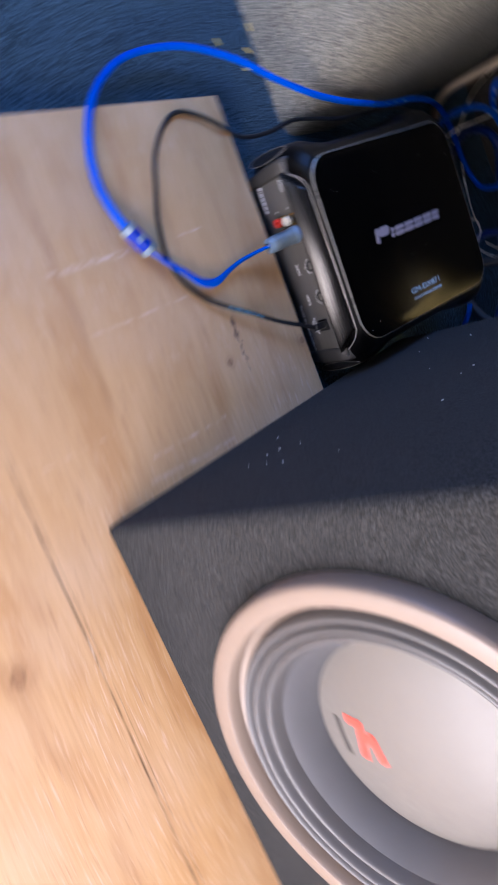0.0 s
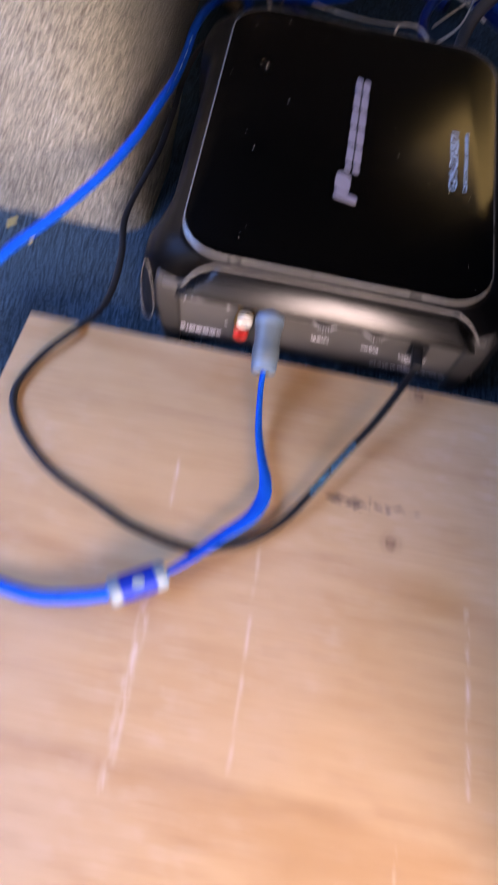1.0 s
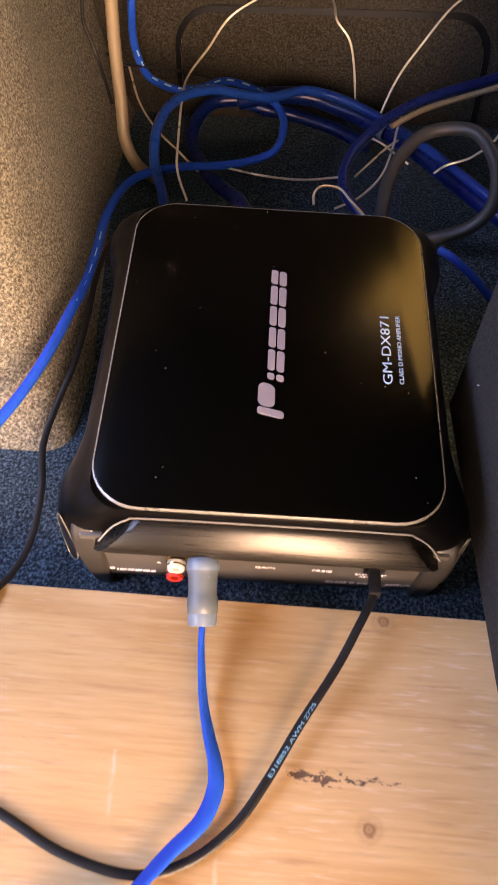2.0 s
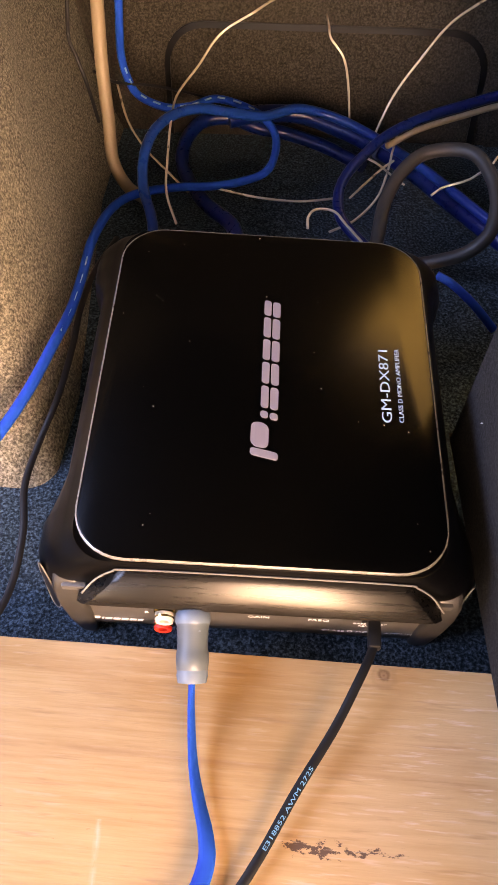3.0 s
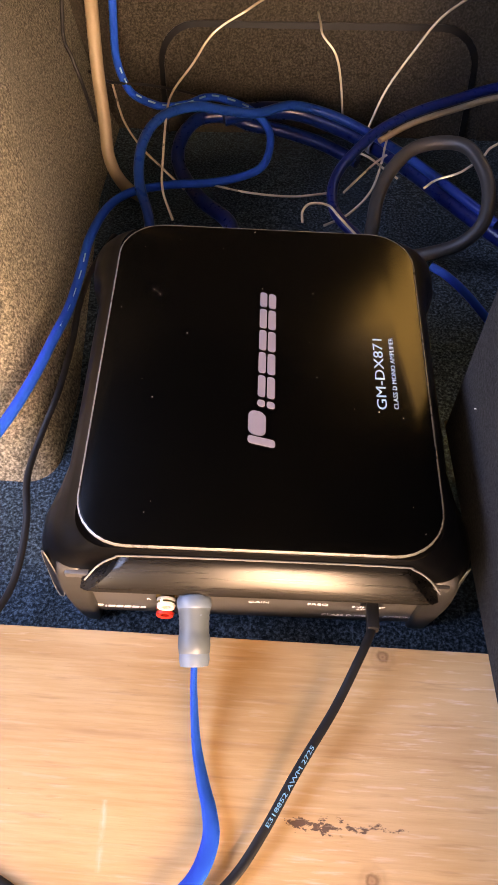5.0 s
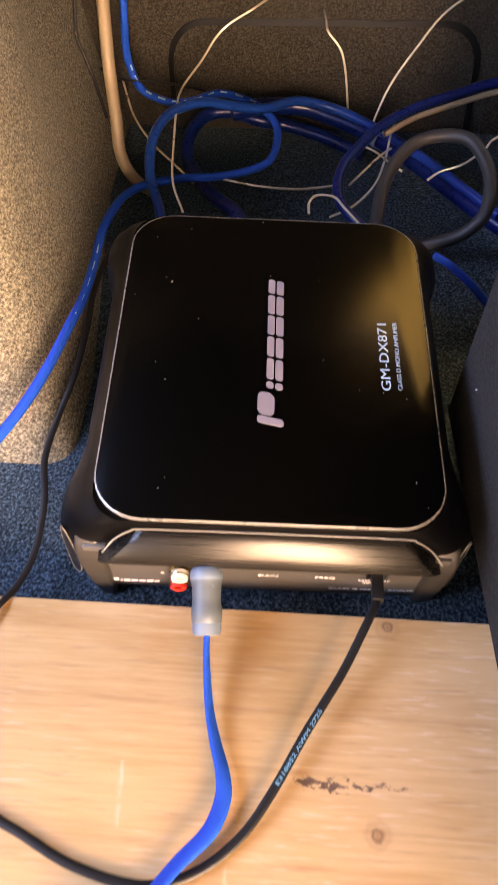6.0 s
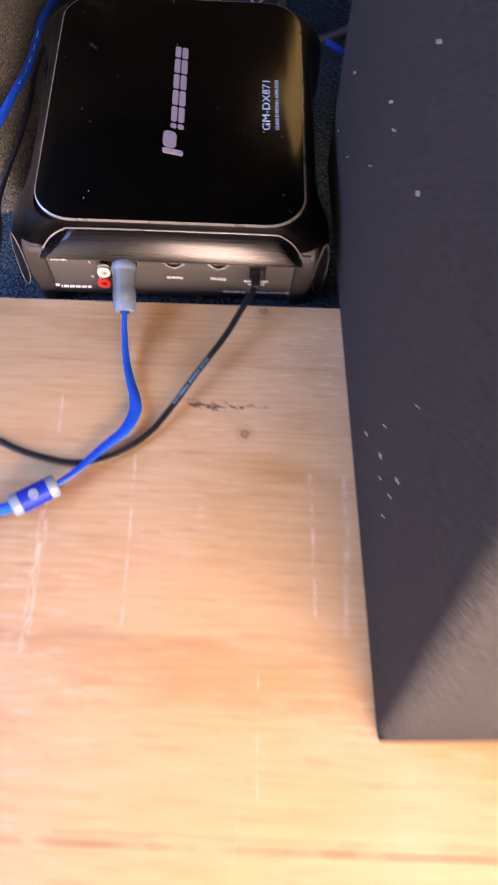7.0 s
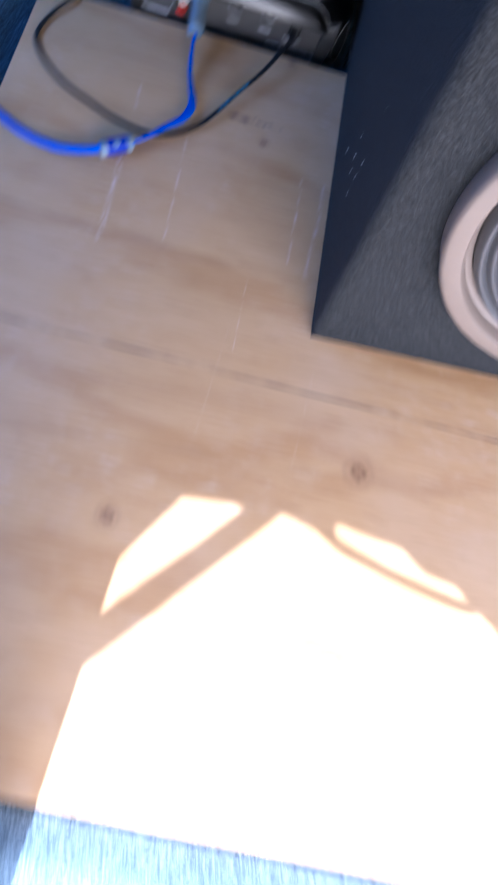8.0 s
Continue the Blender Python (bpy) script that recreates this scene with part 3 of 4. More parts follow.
def amplifier():
    t = thing("amplifier", "black car amplifier with a glossy top on the boot carpet", "amplifier")
    x0, x1, y0, y1 = -0.1962, -0.0050, 0.0105, 0.2130
    loops = []
    for z, ins, f, r, waist in ((-0.008, 0.004, 0.004, 0.016, 0.0085), (-0.005, 0.001, 0.003, 0.016, 0.0085), (0.018, 0.0, 0.002, 0.016, 0.0080), (0.030, 0.0012, 0.001, 0.016, 0.0070),
                                (0.038, 0.0045, 0.0, 0.016, 0.0050), (0.0445, 0.0095, 0.0005, 0.016, 0.0022), (0.0490, 0.0145, 0.001, 0.016, 0.0006), (0.0515, 0.0178, 0.0015, 0.016, 0.0),
                                (0.0530, 0.0190, 0.0020, 0.016, 0.0), (0.0526, 0.0200, 0.0028, 0.016, 0.0)):
        loops.append(waisted(x0 + ins, x1 - ins, y0 + f, y1 - ins * 0.55, r, z, waist))
    part("casing", loft(loops), M_AMP, t)
    # top panel and its bright edge
    px0, px1, py0, py1 = -0.1766, -0.0234, 0.0140, 0.2024
    part("top_panel", loft([rrect(px0, px1, py0, py1, 0.022, 0.0522, 8), rrect(px0, px1, py0, py1, 0.022, 0.0538, 8),
                            rrect(px0 + 0.0006, px1 - 0.0006, py0 + 0.0006, py1 - 0.0006, 0.0215, 0.0542, 8)], False, True), M_AMPTOP, t)
    e = 0.0008
    part("panel_edge", loft([rrect(px0 - e, px1 + e, py0 - e, py1 + e, 0.0228, 0.0524, 8), rrect(px0 - e, px1 + e, py0 - e, py1 + e, 0.0228, 0.0536, 8),
                             rrect(px0 - 0.0001, px1 + 0.0001, py0 - 0.0001, py1 + 0.0001, 0.0221, 0.0541, 8), rrect(px0 - 0.0001, px1 + 0.0001, py0 - 0.0001, py1 + 0.0001, 0.0221, 0.0524, 8)],
                            False, False), M_CHROME, t, "thin bright bevelled edge")
    # overhanging visor over the sockets, with slanted ends
    prof = [(0.0135, 0.0492), (0.0112, 0.0488), (0.0084, 0.0470), (0.0056, 0.0440), (0.0032, 0.0408), (0.0014, 0.0376), (0.0006, 0.0352), (0.0014, 0.0336), (0.0135, 0.0338)]
    ends = []
    for y, z in prof:
        k = min(1.0, max(0.0, (0.0490 - z) / 0.016))
        ends.append((-0.1570 - 0.0185 * k, -0.0385 + 0.0160 * k))
    cols = []
    for s in (0.0, 0.015, 0.04, 0.5, 0.96, 0.985, 1.0):
        drop = 0.0022 if s in (0.0, 1.0) else (0.0006 if s in (0.015, 0.985) else 0.0)
        cols.append([Vector((a + (b - a) * s, y + drop, z - drop)) for (y, z), (a, b) in zip(prof, ends)])
    part("visor", loft(cols), M_FRONT, t, "gunmetal visor")
    rim = [(-0.1715, 0.0036, 0.0405), (-0.1660, 0.0074, 0.0462), (-0.1595, 0.0100, 0.0490), (-0.1520, 0.0110, 0.0494), (-0.1000, 0.0112, 0.0495),
           (-0.0440, 0.0110, 0.0494), (-0.0365, 0.0100, 0.0490), (-0.0300, 0.0074, 0.0462), (-0.0245, 0.0036, 0.0405)]
    part("visor_rim", tube(rim, 0.00045, 8, 6), M_CHROME, t)
    part("front_panel", box_bm(-0.1820, -0.0180, 0.0085, 0.0120, -0.0075, 0.0340, 0.0008), M_PANEL, t, "gunmetal socket panel")
    # corner posts running down to feet
    for sx, cx in ((1, -0.1800), (-1, -0.0200)):
        lp = []
        for z, y, w, d in ((0.0385, 0.0180, 0.0030, 0.004), (0.0350, 0.0110, 0.0055, 0.006), (0.0300, 0.0080, 0.0064, 0.006), (0.0220, 0.0066, 0.0066, 0.006),
                           (0.0110, 0.0060, 0.0062, 0.006), (0.0000, 0.0060, 0.0055, 0.006), (-0.0100, 0.0066, 0.0046, 0.005), (-0.0170, 0.0075, 0.0034, 0.004)):
            lp.append([Vector((p.x + cx + sx * 0.0009 * (0.03 - z) / 0.01, p.y + y + d, z)) for p in rrect(-w, w, -d, d, min(w, d) * 0.45, 0, 4)])
        part("corner_post", loft(lp), M_POST, t, "satin gunmetal corner post")
    # tall screw recesses wrapped round the two front corners, each with a thin bright lip
    for ax, mid in ((x0 + 0.016, 222), (x1 - 0.016, 318)):
        def wrap(u, v, out):
            a = radians(mid) + u / 0.0165
            lean = max(0.0, v - 0.012) * 0.05
            return Vector((ax + (0.0162 + out - lean) * math.cos(a), y0 + 0.0175 + (0.0162 + out - lean) * math.sin(a), v))

        def leaf(k, w, h, out):
            c = math.cos(k)
            return wrap(w * c * (1 - 0.25 * math.sin(k)), 0.0130 + h * math.sin(k), out)
        rings = [[leaf(2 * math.pi * i / 40, 0.0062 * f, 0.0215 * f, d) for i in range(40)] for f, d in ((1.0, 0.0007), (0.94, 0.0007), (0.86, 0.0002), (0.5, 0.0002), (0.1, 0.0002))]
        pod = part("screw_recess", loft(rings, False, True), M_PVCBLK, t)
        lip = [leaf(2 * math.pi * i / 40, 0.0064, 0.0220, 0.0007) for i in range(41)]
        part("lip", tube(lip, 0.00032, 6, 1), M_CHROME, pod)
    for fx in (-0.185, -0.02):
        part("foot", box_bm(fx - 0.010, fx + 0.010, 0.176, 0.200, FLOOR_Z - 0.030, -0.006, 0.003), M_AMP, t)
    # sockets: left white one taken by the plug, a pair beside it
    face = 0.0085

    def socket(x, z, ring):
        j = part("socket", moved(lathe([(0.0048, -0.001), (0.0048, 0.0018), (0.0041, 0.0022), (0.0041, 0.0085), (0.0036, 0.0092), (0.0022, 0.0092), (0.0022, 0.004), (0, 0.004)], 24),
                                 Matrix.Translation((x, face, z)) @ Matrix.Rotation(radians(90), 4, "X")), M_GOLD, t, "gold-plated socket")
        part("insulator", moved(lathe([(0.0040, 0.0060), (0.00418, 0.0065), (0.0040, 0.0092), (0.0036, 0.0100), (0.0020, 0.0098), (0.0020, 0.006)], 24),
                                Matrix.Translation((x, face, z)) @ Matrix.Rotation(radians(90), 4, "X")), ring, j)
    socket(-0.1385, 0.0255, M_WHITE)
    socket(-0.1395, 0.0155, M_RED)
    socket(-0.1245, 0.0255, M_WHITE)
    for kx in (-0.0985, -0.0720):
        k = part("control_knob", moved(lathe([(0.0042, 0), (0.0042, 0.001), (0.0034, 0.0012), (0.0034, 0.0004), (0, 0.0004)], 24),
                                       Matrix.Translation((kx, face, 0.0262)) @ Matrix.Rotation(radians(90), 4, "X")), M_PVCBLK, t)
        part("slot", box_bm(kx - 0.0026, kx + 0.0026, face - 0.0016, face - 0.0002, 0.0256, 0.0268, 0.0002, 1), M_CHROME, k)
        for i in range(11):
            a = radians(200 + 14 * i)
            part("scale_tick", moved(box_bm(-0.00018, 0.00018, -0.0001, 0.0001, 0.0052, 0.0062 + 0.0006 * (i % 5 == 0)),
                                     Matrix.Translation((kx, face - 0.00012, 0.0262)) @ Matrix.Rotation(a - radians(90), 4, "Y")), M_PRINTW, k)
    jack = part("remote_jack", box_bm(-0.0535, -0.0435, face - 0.0012, face + 0.001, 0.0130, 0.0240, 0.0006), M_PVCBLK, t)
    part("socket_hole", box_bm(-0.0515, -0.0455, face - 0.0015, face - 0.0005, 0.0150, 0.0215, 0.0004), M_PVCGREY, jack)
    up = Matrix.Rotation(radians(90), 4, "X")

    def front_text(s, x, z, size, wide=1.0, align="CENTER"):
        lettering(s, size, Matrix.Translation((x, face - 0.0001, z)) @ up, M_PRINTW, t, wide=wide, align=align)
    front_text("GAIN", -0.0985, 0.0100, 0.0030, 1.35)
    front_text("FREQ", -0.0720, 0.0100, 0.0030, 1.35)
    front_text("BASS BOOST", -0.0490, 0.0090, 0.0022, 1.2)
    front_text("REMOTE", -0.0490, 0.0062, 0.0022, 1.2)
    front_text("CLASS D MONO AMPLIFIER", -0.0465, -0.0020, 0.0028, 1.35)
    front_text("R", -0.1480, 0.0085, 0.0026, 1.2)
    front_text("L", -0.1480, 0.0225, 0.0026, 1.2)
    front_text("SYSTEM", -0.1660, 0.0235, 0.0022, 1.3)
    # maker's marks as plain slanted shapes
    def mark(m, scale, mat, name):
        def slab(u0, u1, v0, v1):
            sh = 0.22
            o = [Vector((p.x + sh * p.y, p.y, 0)) for p in rrect(u0, u1, v0, v1, min(u1 - u0, v1 - v0) * 0.42, 0, 6)]
            bm = loft([o, [p + Vector((0, 0, 0.01)) for p in o]])
            moved(bm, m @ Matrix.Scale(scale, 4))
            part(name, bm, mat, t, smooth=False)
        slab(0.00, 0.040, -0.005, 0.128)
        slab(0.050, 0.190, 0.042, 0.128)
        for u0, u1 in ((0.225, 0.262), (0.285, 0.415), (0.435, 0.565), (0.585, 0.715), (0.735, 0.865), (0.885, 0.985)):
            slab(u0, u1, 0.0, 0.040)
            slab(u0, u1, 0.048, 0.086)
    along = Matrix.Rotation(radians(90), 4, "Z")
    mark(Matrix.Translation((-0.0950, 0.0628, 0.0541)) @ along, 0.0925, M_PRINT, "maker_mark")
    mark(Matrix.Translation((-0.1745, face - 0.0001, -0.0020)) @ up, 0.0245, M_PRINTW, "front_mark")
    lettering("GM-DX871", 0.0066, Matrix.Translation((-0.0434, 0.0860, 0.0543)) @ along, M_PRINTB, t, wide=1.40)
    lettering("CLASS D MONO AMPLIFIER", 0.0030, Matrix.Translation((-0.0380, 0.0868, 0.0543)) @ along, M_PRINTB, t, wide=1.18)
    t.matrix_world = AMP


# ---- cables ----
def cable(name, label, pts, r, mat, sides=10, per=8, **kw):
    t = thing(name, label, "cable")
    part("jacket", tube(pts, r, sides, per, **kw), mat, t)
    return t


def ring_along(a, b, profile, n=28):
    """A turned piece from a towards b."""
    d = (Vector(b) - Vector(a)).normalized()
    return moved(lathe(profile, n), Matrix.Translation(a) @ d.to_track_quat("Z", "Y").to_matrix().to_4x4())


def signal_cable():
    t = thing("signal_cable", "bright blue audio cable with frosted grey plug across the board", "cable")
    a, b = Vector((-0.1247, 0.0060, 0.0258)), Vector((-0.1228, -0.0170, 0.0150))
    prof = [(0.0035, 0.0), (0.0060, 0.0003), (0.0069, 0.0016), (0.0070, 0.0055), (0.0066, 0.0064), (0.0067, 0.0074), (0.0063, 0.0084), (0.0066, 0.0096), (0.0062, 0.0107),
            (0.0065, 0.0119), (0.0061, 0.0131), (0.0064, 0.0143), (0.0062, 0.0155), (0.0066, 0.0166), (0.0068, 0.0200), (0.0064, 0.0235), (0.0054, 0.0248), (0.0030, 0.0252)]
    plug = part("plug", ring_along(a, b, prof), M_PLUG, t, "frosted grey moulded plug")
    part("head", ring_along(a, b, [(0.0036, -0.0004), (0.0062, -0.0001), (0.0072, 0.0016), (0.0073, 0.0046), (0.0070, 0.0054), (0.0060, 0.0056)]), M_PALE, plug, "pale moulded head")
    mid = a.lerp(b, 0.5) + Vector((0.0, 0.0026, 0.0063))
    part("badge", moved(lathe([(0.0034, -0.001), (0.0034, 0.0006), (0.0028, 0.0010), (0, 0.0011)], 20), Matrix.Translation(mid) @ Matrix.Rotation(radians(26), 4, "X")), M_PALE, plug)
    part("collar", ring_along(a.lerp(b, 0.90), b + (b - a) * 0.2, [(0.0045, 0.0), (0.0062, 0.0004), (0.0064, 0.003), (0.0058, 0.0058), (0.003, 0.0062)]), M_PALE, plug)
    ribbon = [(-0.1227, -0.0185, 0.0142), (-0.1218, -0.0300, 0.0100), (-0.1190, -0.0480, 0.0060), (-0.1150, -0.0620, 0.0050), (-0.1112, -0.0730, 0.0050), (-0.1100, -0.0830, 0.0050),
              (-0.1140, -0.0950, 0.0055), (-0.1242, -0.1060, 0.0050), (-0.1350, -0.1190, 0.0045), (-0.1440, -0.1280, 0.0050), (-0.1490, -0.1315, 0.0055)]
    part("ribbon", tube(ribbon, 0.0033, 12, 8, flat=0.42, twist=(100, -75)), M_BLUE, t)
    s0, s1 = Vector((-0.1435, -0.1290, 0.0058)), Vector((-0.1650, -0.1430, 0.0055))
    sleeve = part("sleeve", ring_along(s0, s1, [(0.003, 0.004), (0.0056, 0.0042), (0.0058, 0.0055), (0.0058, 0.0205), (0.0056, 0.0215), (0.003, 0.0218)]), M_INDIGO, t, "indigo joint sleeve")
    part("end_band", ring_along(s0, s1, [(0.003, 0.0), (0.0052, 0.0004), (0.0060, 0.0018), (0.0060, 0.0050), (0.0054, 0.0056)]), M_PALE, sleeve)
    part("end_band", ring_along(s0, s1, [(0.0054, 0.0198), (0.0060, 0.0204), (0.0060, 0.0236), (0.0052, 0.0250), (0.003, 0.0254)]), M_PALE, sleeve)
    part("badge", moved(lathe([(0.0026, -0.001), (0.0026, 0.0005), (0, 0.0007)], 18), Matrix.Translation(s0.lerp(s1, 0.5) + Vector((0.0012, -0.0018, 0.0054))) @ Matrix.Rotation(radians(18), 4, "X")), M_PALE, sleeve)
    run = [s1 + Vector((0.001, 0.0006, 0)), Vector((-0.1782, -0.1466, 0.0040)), Vector((-0.1969, -0.1495, 0.0036)), Vector((-0.2210, -0.1447, 0.0036)), Vector((-0.2485, -0.1300, 0.0036)), Vector((-0.2701, -0.1046, 0.0000)), Vector((-0.2863, -0.0675, -0.0043)), Vector((-0.2890, -0.0177, -0.0006)), Vector((-0.2738, 0.0276, 0.0078)), Vector((-0.2528, 0.0583, 0.0156)), Vector((-0.2345, 0.0903, 0.0232)), Vector((-0.2231, 0.1174, 0.0303)), Vector((-0.2169, 0.1526, 0.0328)), Vector((-0.2156, 0.1804, 0.0296)), Vector((-0.2163, 0.2125, 0.0283)), Vector((-0.2175, 0.2460, 0.0283)), Vector((-0.2145, 0.2863, 0.0233)), Vector((-0.2025, 0.3085, 0.0208)), Vector((-0.1790, 0.3260, 0.0160)), Vector((-0.1560, 0.3340, 0.0130)), Vector((-0.1340, 0.3450, 0.0110)),
           Vector((-0.1160, 0.3550, 0.0150)), Vector((-0.1120, 0.3870, 0.0180)), Vector((-0.1200, 0.4080, 0.0220)), Vector((-0.1360, 0.4200, 0.0260)), Vector((-0.1600, 0.4260, 0.0290)), Vector((-0.1770, 0.4120, 0.0300)),
           Vector((-0.1950, 0.4060, 0.0310)), Vector((-0.2150, 0.4110, 0.0360)), Vector((-0.2210, 0.4060, 0.0500)), Vector((-0.2260, 0.4130, 0.0640)), Vector((-0.2280, 0.4270, 0.0800)), Vector((-0.2270, 0.4450, 0.1250))]
    part("round_cable", tube(run, 0.0029, 12, 8), M_BLUE, t)
    # worn white print along the jacket
    path = spline(run, 8)
    for i in list(range(98, 118, 4)) + list(range(186, 236, 4)):
        p, q = path[i], path[min(i + 2, len(path) - 1)]
        d = (q - p).normalized()
        off = Vector((0.35, -0.62, 0.70)).normalized() * 0.0031
        part("print", tube([p + off, (p + q) / 2 + off, q + off], 0.0007, 5, 2), M_PRINTB, t)


def control_cable():
    t = thing("control_cable", "flat black control cable looping over the board", "cable")
    part("plug", box_bm(-0.0512, -0.0458, 0.0010, 0.0135, 0.0105, 0.0155, 0.0008), M_PVCBLK, t)
    pts = [(-0.0485, 0.0030, 0.0130), (-0.0512, -0.0045, 0.0135), (-0.0556, -0.0142, 0.0125), (-0.0646, -0.0322, 0.0089), (-0.0788, -0.0563, 0.0060), (-0.0913, -0.0796, 0.0042), (-0.1021, -0.0954, 0.0027), (-0.1176, -0.1081, 0.0020), (-0.1373, -0.1140, 0.0021), (-0.1631, -0.1096, 0.0022), (-0.1853, -0.1004, 0.0022), (-0.2079, -0.0898, 0.0022), (-0.2283, -0.0719, 0.0022), (-0.2385, -0.0522, 0.0022), (-0.2339, -0.0295, 0.0024), (-0.2229, -0.0097, 0.0034), (-0.2174, 0.0074, -0.0026), (-0.2145, 0.0272, -0.0043), (-0.2161, 0.0548, -0.0021), (-0.2210, 0.0804, 0.0020), (-0.2175, 0.1060, 0.0089), (-0.2129, 0.1289, 0.0154), (-0.2140, 0.1670, 0.0150), (-0.2135, 0.1900, 0.0220), (-0.2140, 0.2300, 0.0180), (-0.2100, 0.2750, 0.0100)]
    part("jacket", tube(pts, 0.0019, 12, 8, flat=0.5), M_PVCBLK, t)
    # blue print on the flat of the jacket
    d = Vector((0.0255, 0.0456, 0.0040)).normalized()
    across = Vector((0, 0, 1)).cross(d).normalized()
    m = Matrix((d, across, d.cross(across))).transposed().to_4x4()
    m.translation = Vector((-0.0895, -0.0768, 0.0045)) + d.cross(across) * 0.0012 - across * 0.0008
    lettering("E318852 AWM 2725", 0.0023, m, M_INK, t, wide=1.75, name="print")


def far_cables():
    cable("tan_cable", "thick tan cable hanging down the corner of the trim",
          [(-0.238, 0.425, 0.170), (-0.236, 0.412, 0.126), (-0.2345, 0.398, 0.100), (-0.2335, 0.385, 0.069), (-0.2325, 0.378, 0.035), (-0.231, 0.369, 0.009), (-0.222, 0.364, -0.009), (-0.205, 0.352, -0.013)], 0.0046, M_TAN, 12)
    cable("power_cable", "thick dark blue power cable across the boot floor",
          [(-0.150, 0.420, 0.016), (-0.128, 0.427, 0.018), (-0.097, 0.432, 0.016), (-0.071, 0.427, 0.011), (-0.041, 0.409, 0.007), (-0.008, 0.377, 0.003), (0.018, 0.344, 0.0), (0.046, 0.308, -0.002), (0.085, 0.270, -0.008)], 0.0066, M_DKBLUE, 14)
    cable("power_cable", "dark blue cable coiled behind the amplifier",
          [(-0.130, 0.270, 0.012), (-0.137, 0.298, 0.008), (-0.160, 0.331, 0.003), (-0.180, 0.374, 0.002), (-0.182, 0.404, 0.006), (-0.171, 0.425, 0.011), (-0.150, 0.430, 0.012), (-0.128, 0.428, 0.006), (-0.105, 0.430, 0.001), (-0.075, 0.422, -0.004), (-0.045, 0.403, -0.008)], 0.0052, M_DKBLUE, 12)
    cable("speaker_cable", "blue speaker cable arching behind the amplifier",
          [(-0.183, 0.262, 0.010), (-0.187, 0.281, 0.022), (-0.194, 0.298, 0.034), (-0.195, 0.317, 0.046), (-0.191, 0.341, 0.050), (-0.181, 0.361, 0.050), (-0.164, 0.376, 0.047), (-0.141, 0.386, 0.039), (-0.121, 0.394, 0.034), (-0.098, 0.412, 0.031), (-0.072, 0.416, 0.024), (-0.046, 0.404, 0.019), (-0.012, 0.372, 0.0155), (0.016, 0.338, 0.0125), (0.045, 0.303, 0.008)], 0.0035, M_MIDBLUE, 12)
    t = cable("speaker_cable", "blue and copper twin speaker cable looping to the floor",
              [(0.100, 0.405, 0.048), (0.069, 0.411, 0.050), (0.047, 0.412, 0.047), (0.022, 0.404, 0.043), (-0.010, 0.388, 0.040), (-0.034, 0.369, 0.037), (-0.049, 0.351, 0.033), (-0.062, 0.328, 0.030), (-0.067, 0.307, 0.027), (-0.064, 0.287, 0.023), (-0.049, 0.268, 0.018)], 0.0036, M_DKBLUE, 12)
    part("second_core", tube([(0.100, 0.401, 0.043), (0.069, 0.406, 0.045), (0.047, 0.407, 0.042), (0.022, 0.399, 0.038), (-0.010, 0.383, 0.035), (-0.034, 0.365, 0.031)], 0.0022, 10), M_TAN, t, "copper-coloured core")
    cable("grey_cable", "thick grey cable curled in a loop",
          [(-0.044, 0.258, 0.010), (-0.041, 0.276, 0.020), (-0.037, 0.301, 0.028), (-0.028, 0.321, 0.036), (-0.014, 0.336, 0.042), (0.004, 0.338, 0.046), (0.020, 0.329, 0.048), (0.030, 0.310, 0.042), (0.032, 0.292, 0.034), (0.028, 0.278, 0.024), (0.016, 0.274, 0.012), (0.000, 0.280, 0.0), (-0.015, 0.285, -0.008)], 0.0045, M_PVCGREY, 12)
    cable("cable_end", "cut blue cable end on the carpet",
          [(-0.006, 0.243, 0.018), (0.004, 0.238, 0.015), (0.018, 0.231, 0.006), (0.032, 0.223, -0.006)], 0.0027, M_BLUE, 10)
    cable("black_wire", "thin black wire along the back wall",
          [(-0.240, 0.385, 0.066), (-0.233, 0.390, 0.059), (-0.227, 0.400, 0.051), (-0.205, 0.412, 0.044), (-0.182, 0.424, 0.034), (-0.160, 0.440, 0.020)], 0.0011, M_PVCBLK, 8)
    cable("black_wire", "thin dark wire hanging beside the tan cable",
          [(-0.240, 0.372, 0.170), (-0.243, 0.366, 0.128), (-0.246, 0.362, 0.099), (-0.243, 0.362, 0.085), (-0.239, 0.362, 0.067), (-0.236, 0.365, 0.040)], 0.0013, M_PVCBLK, 8)
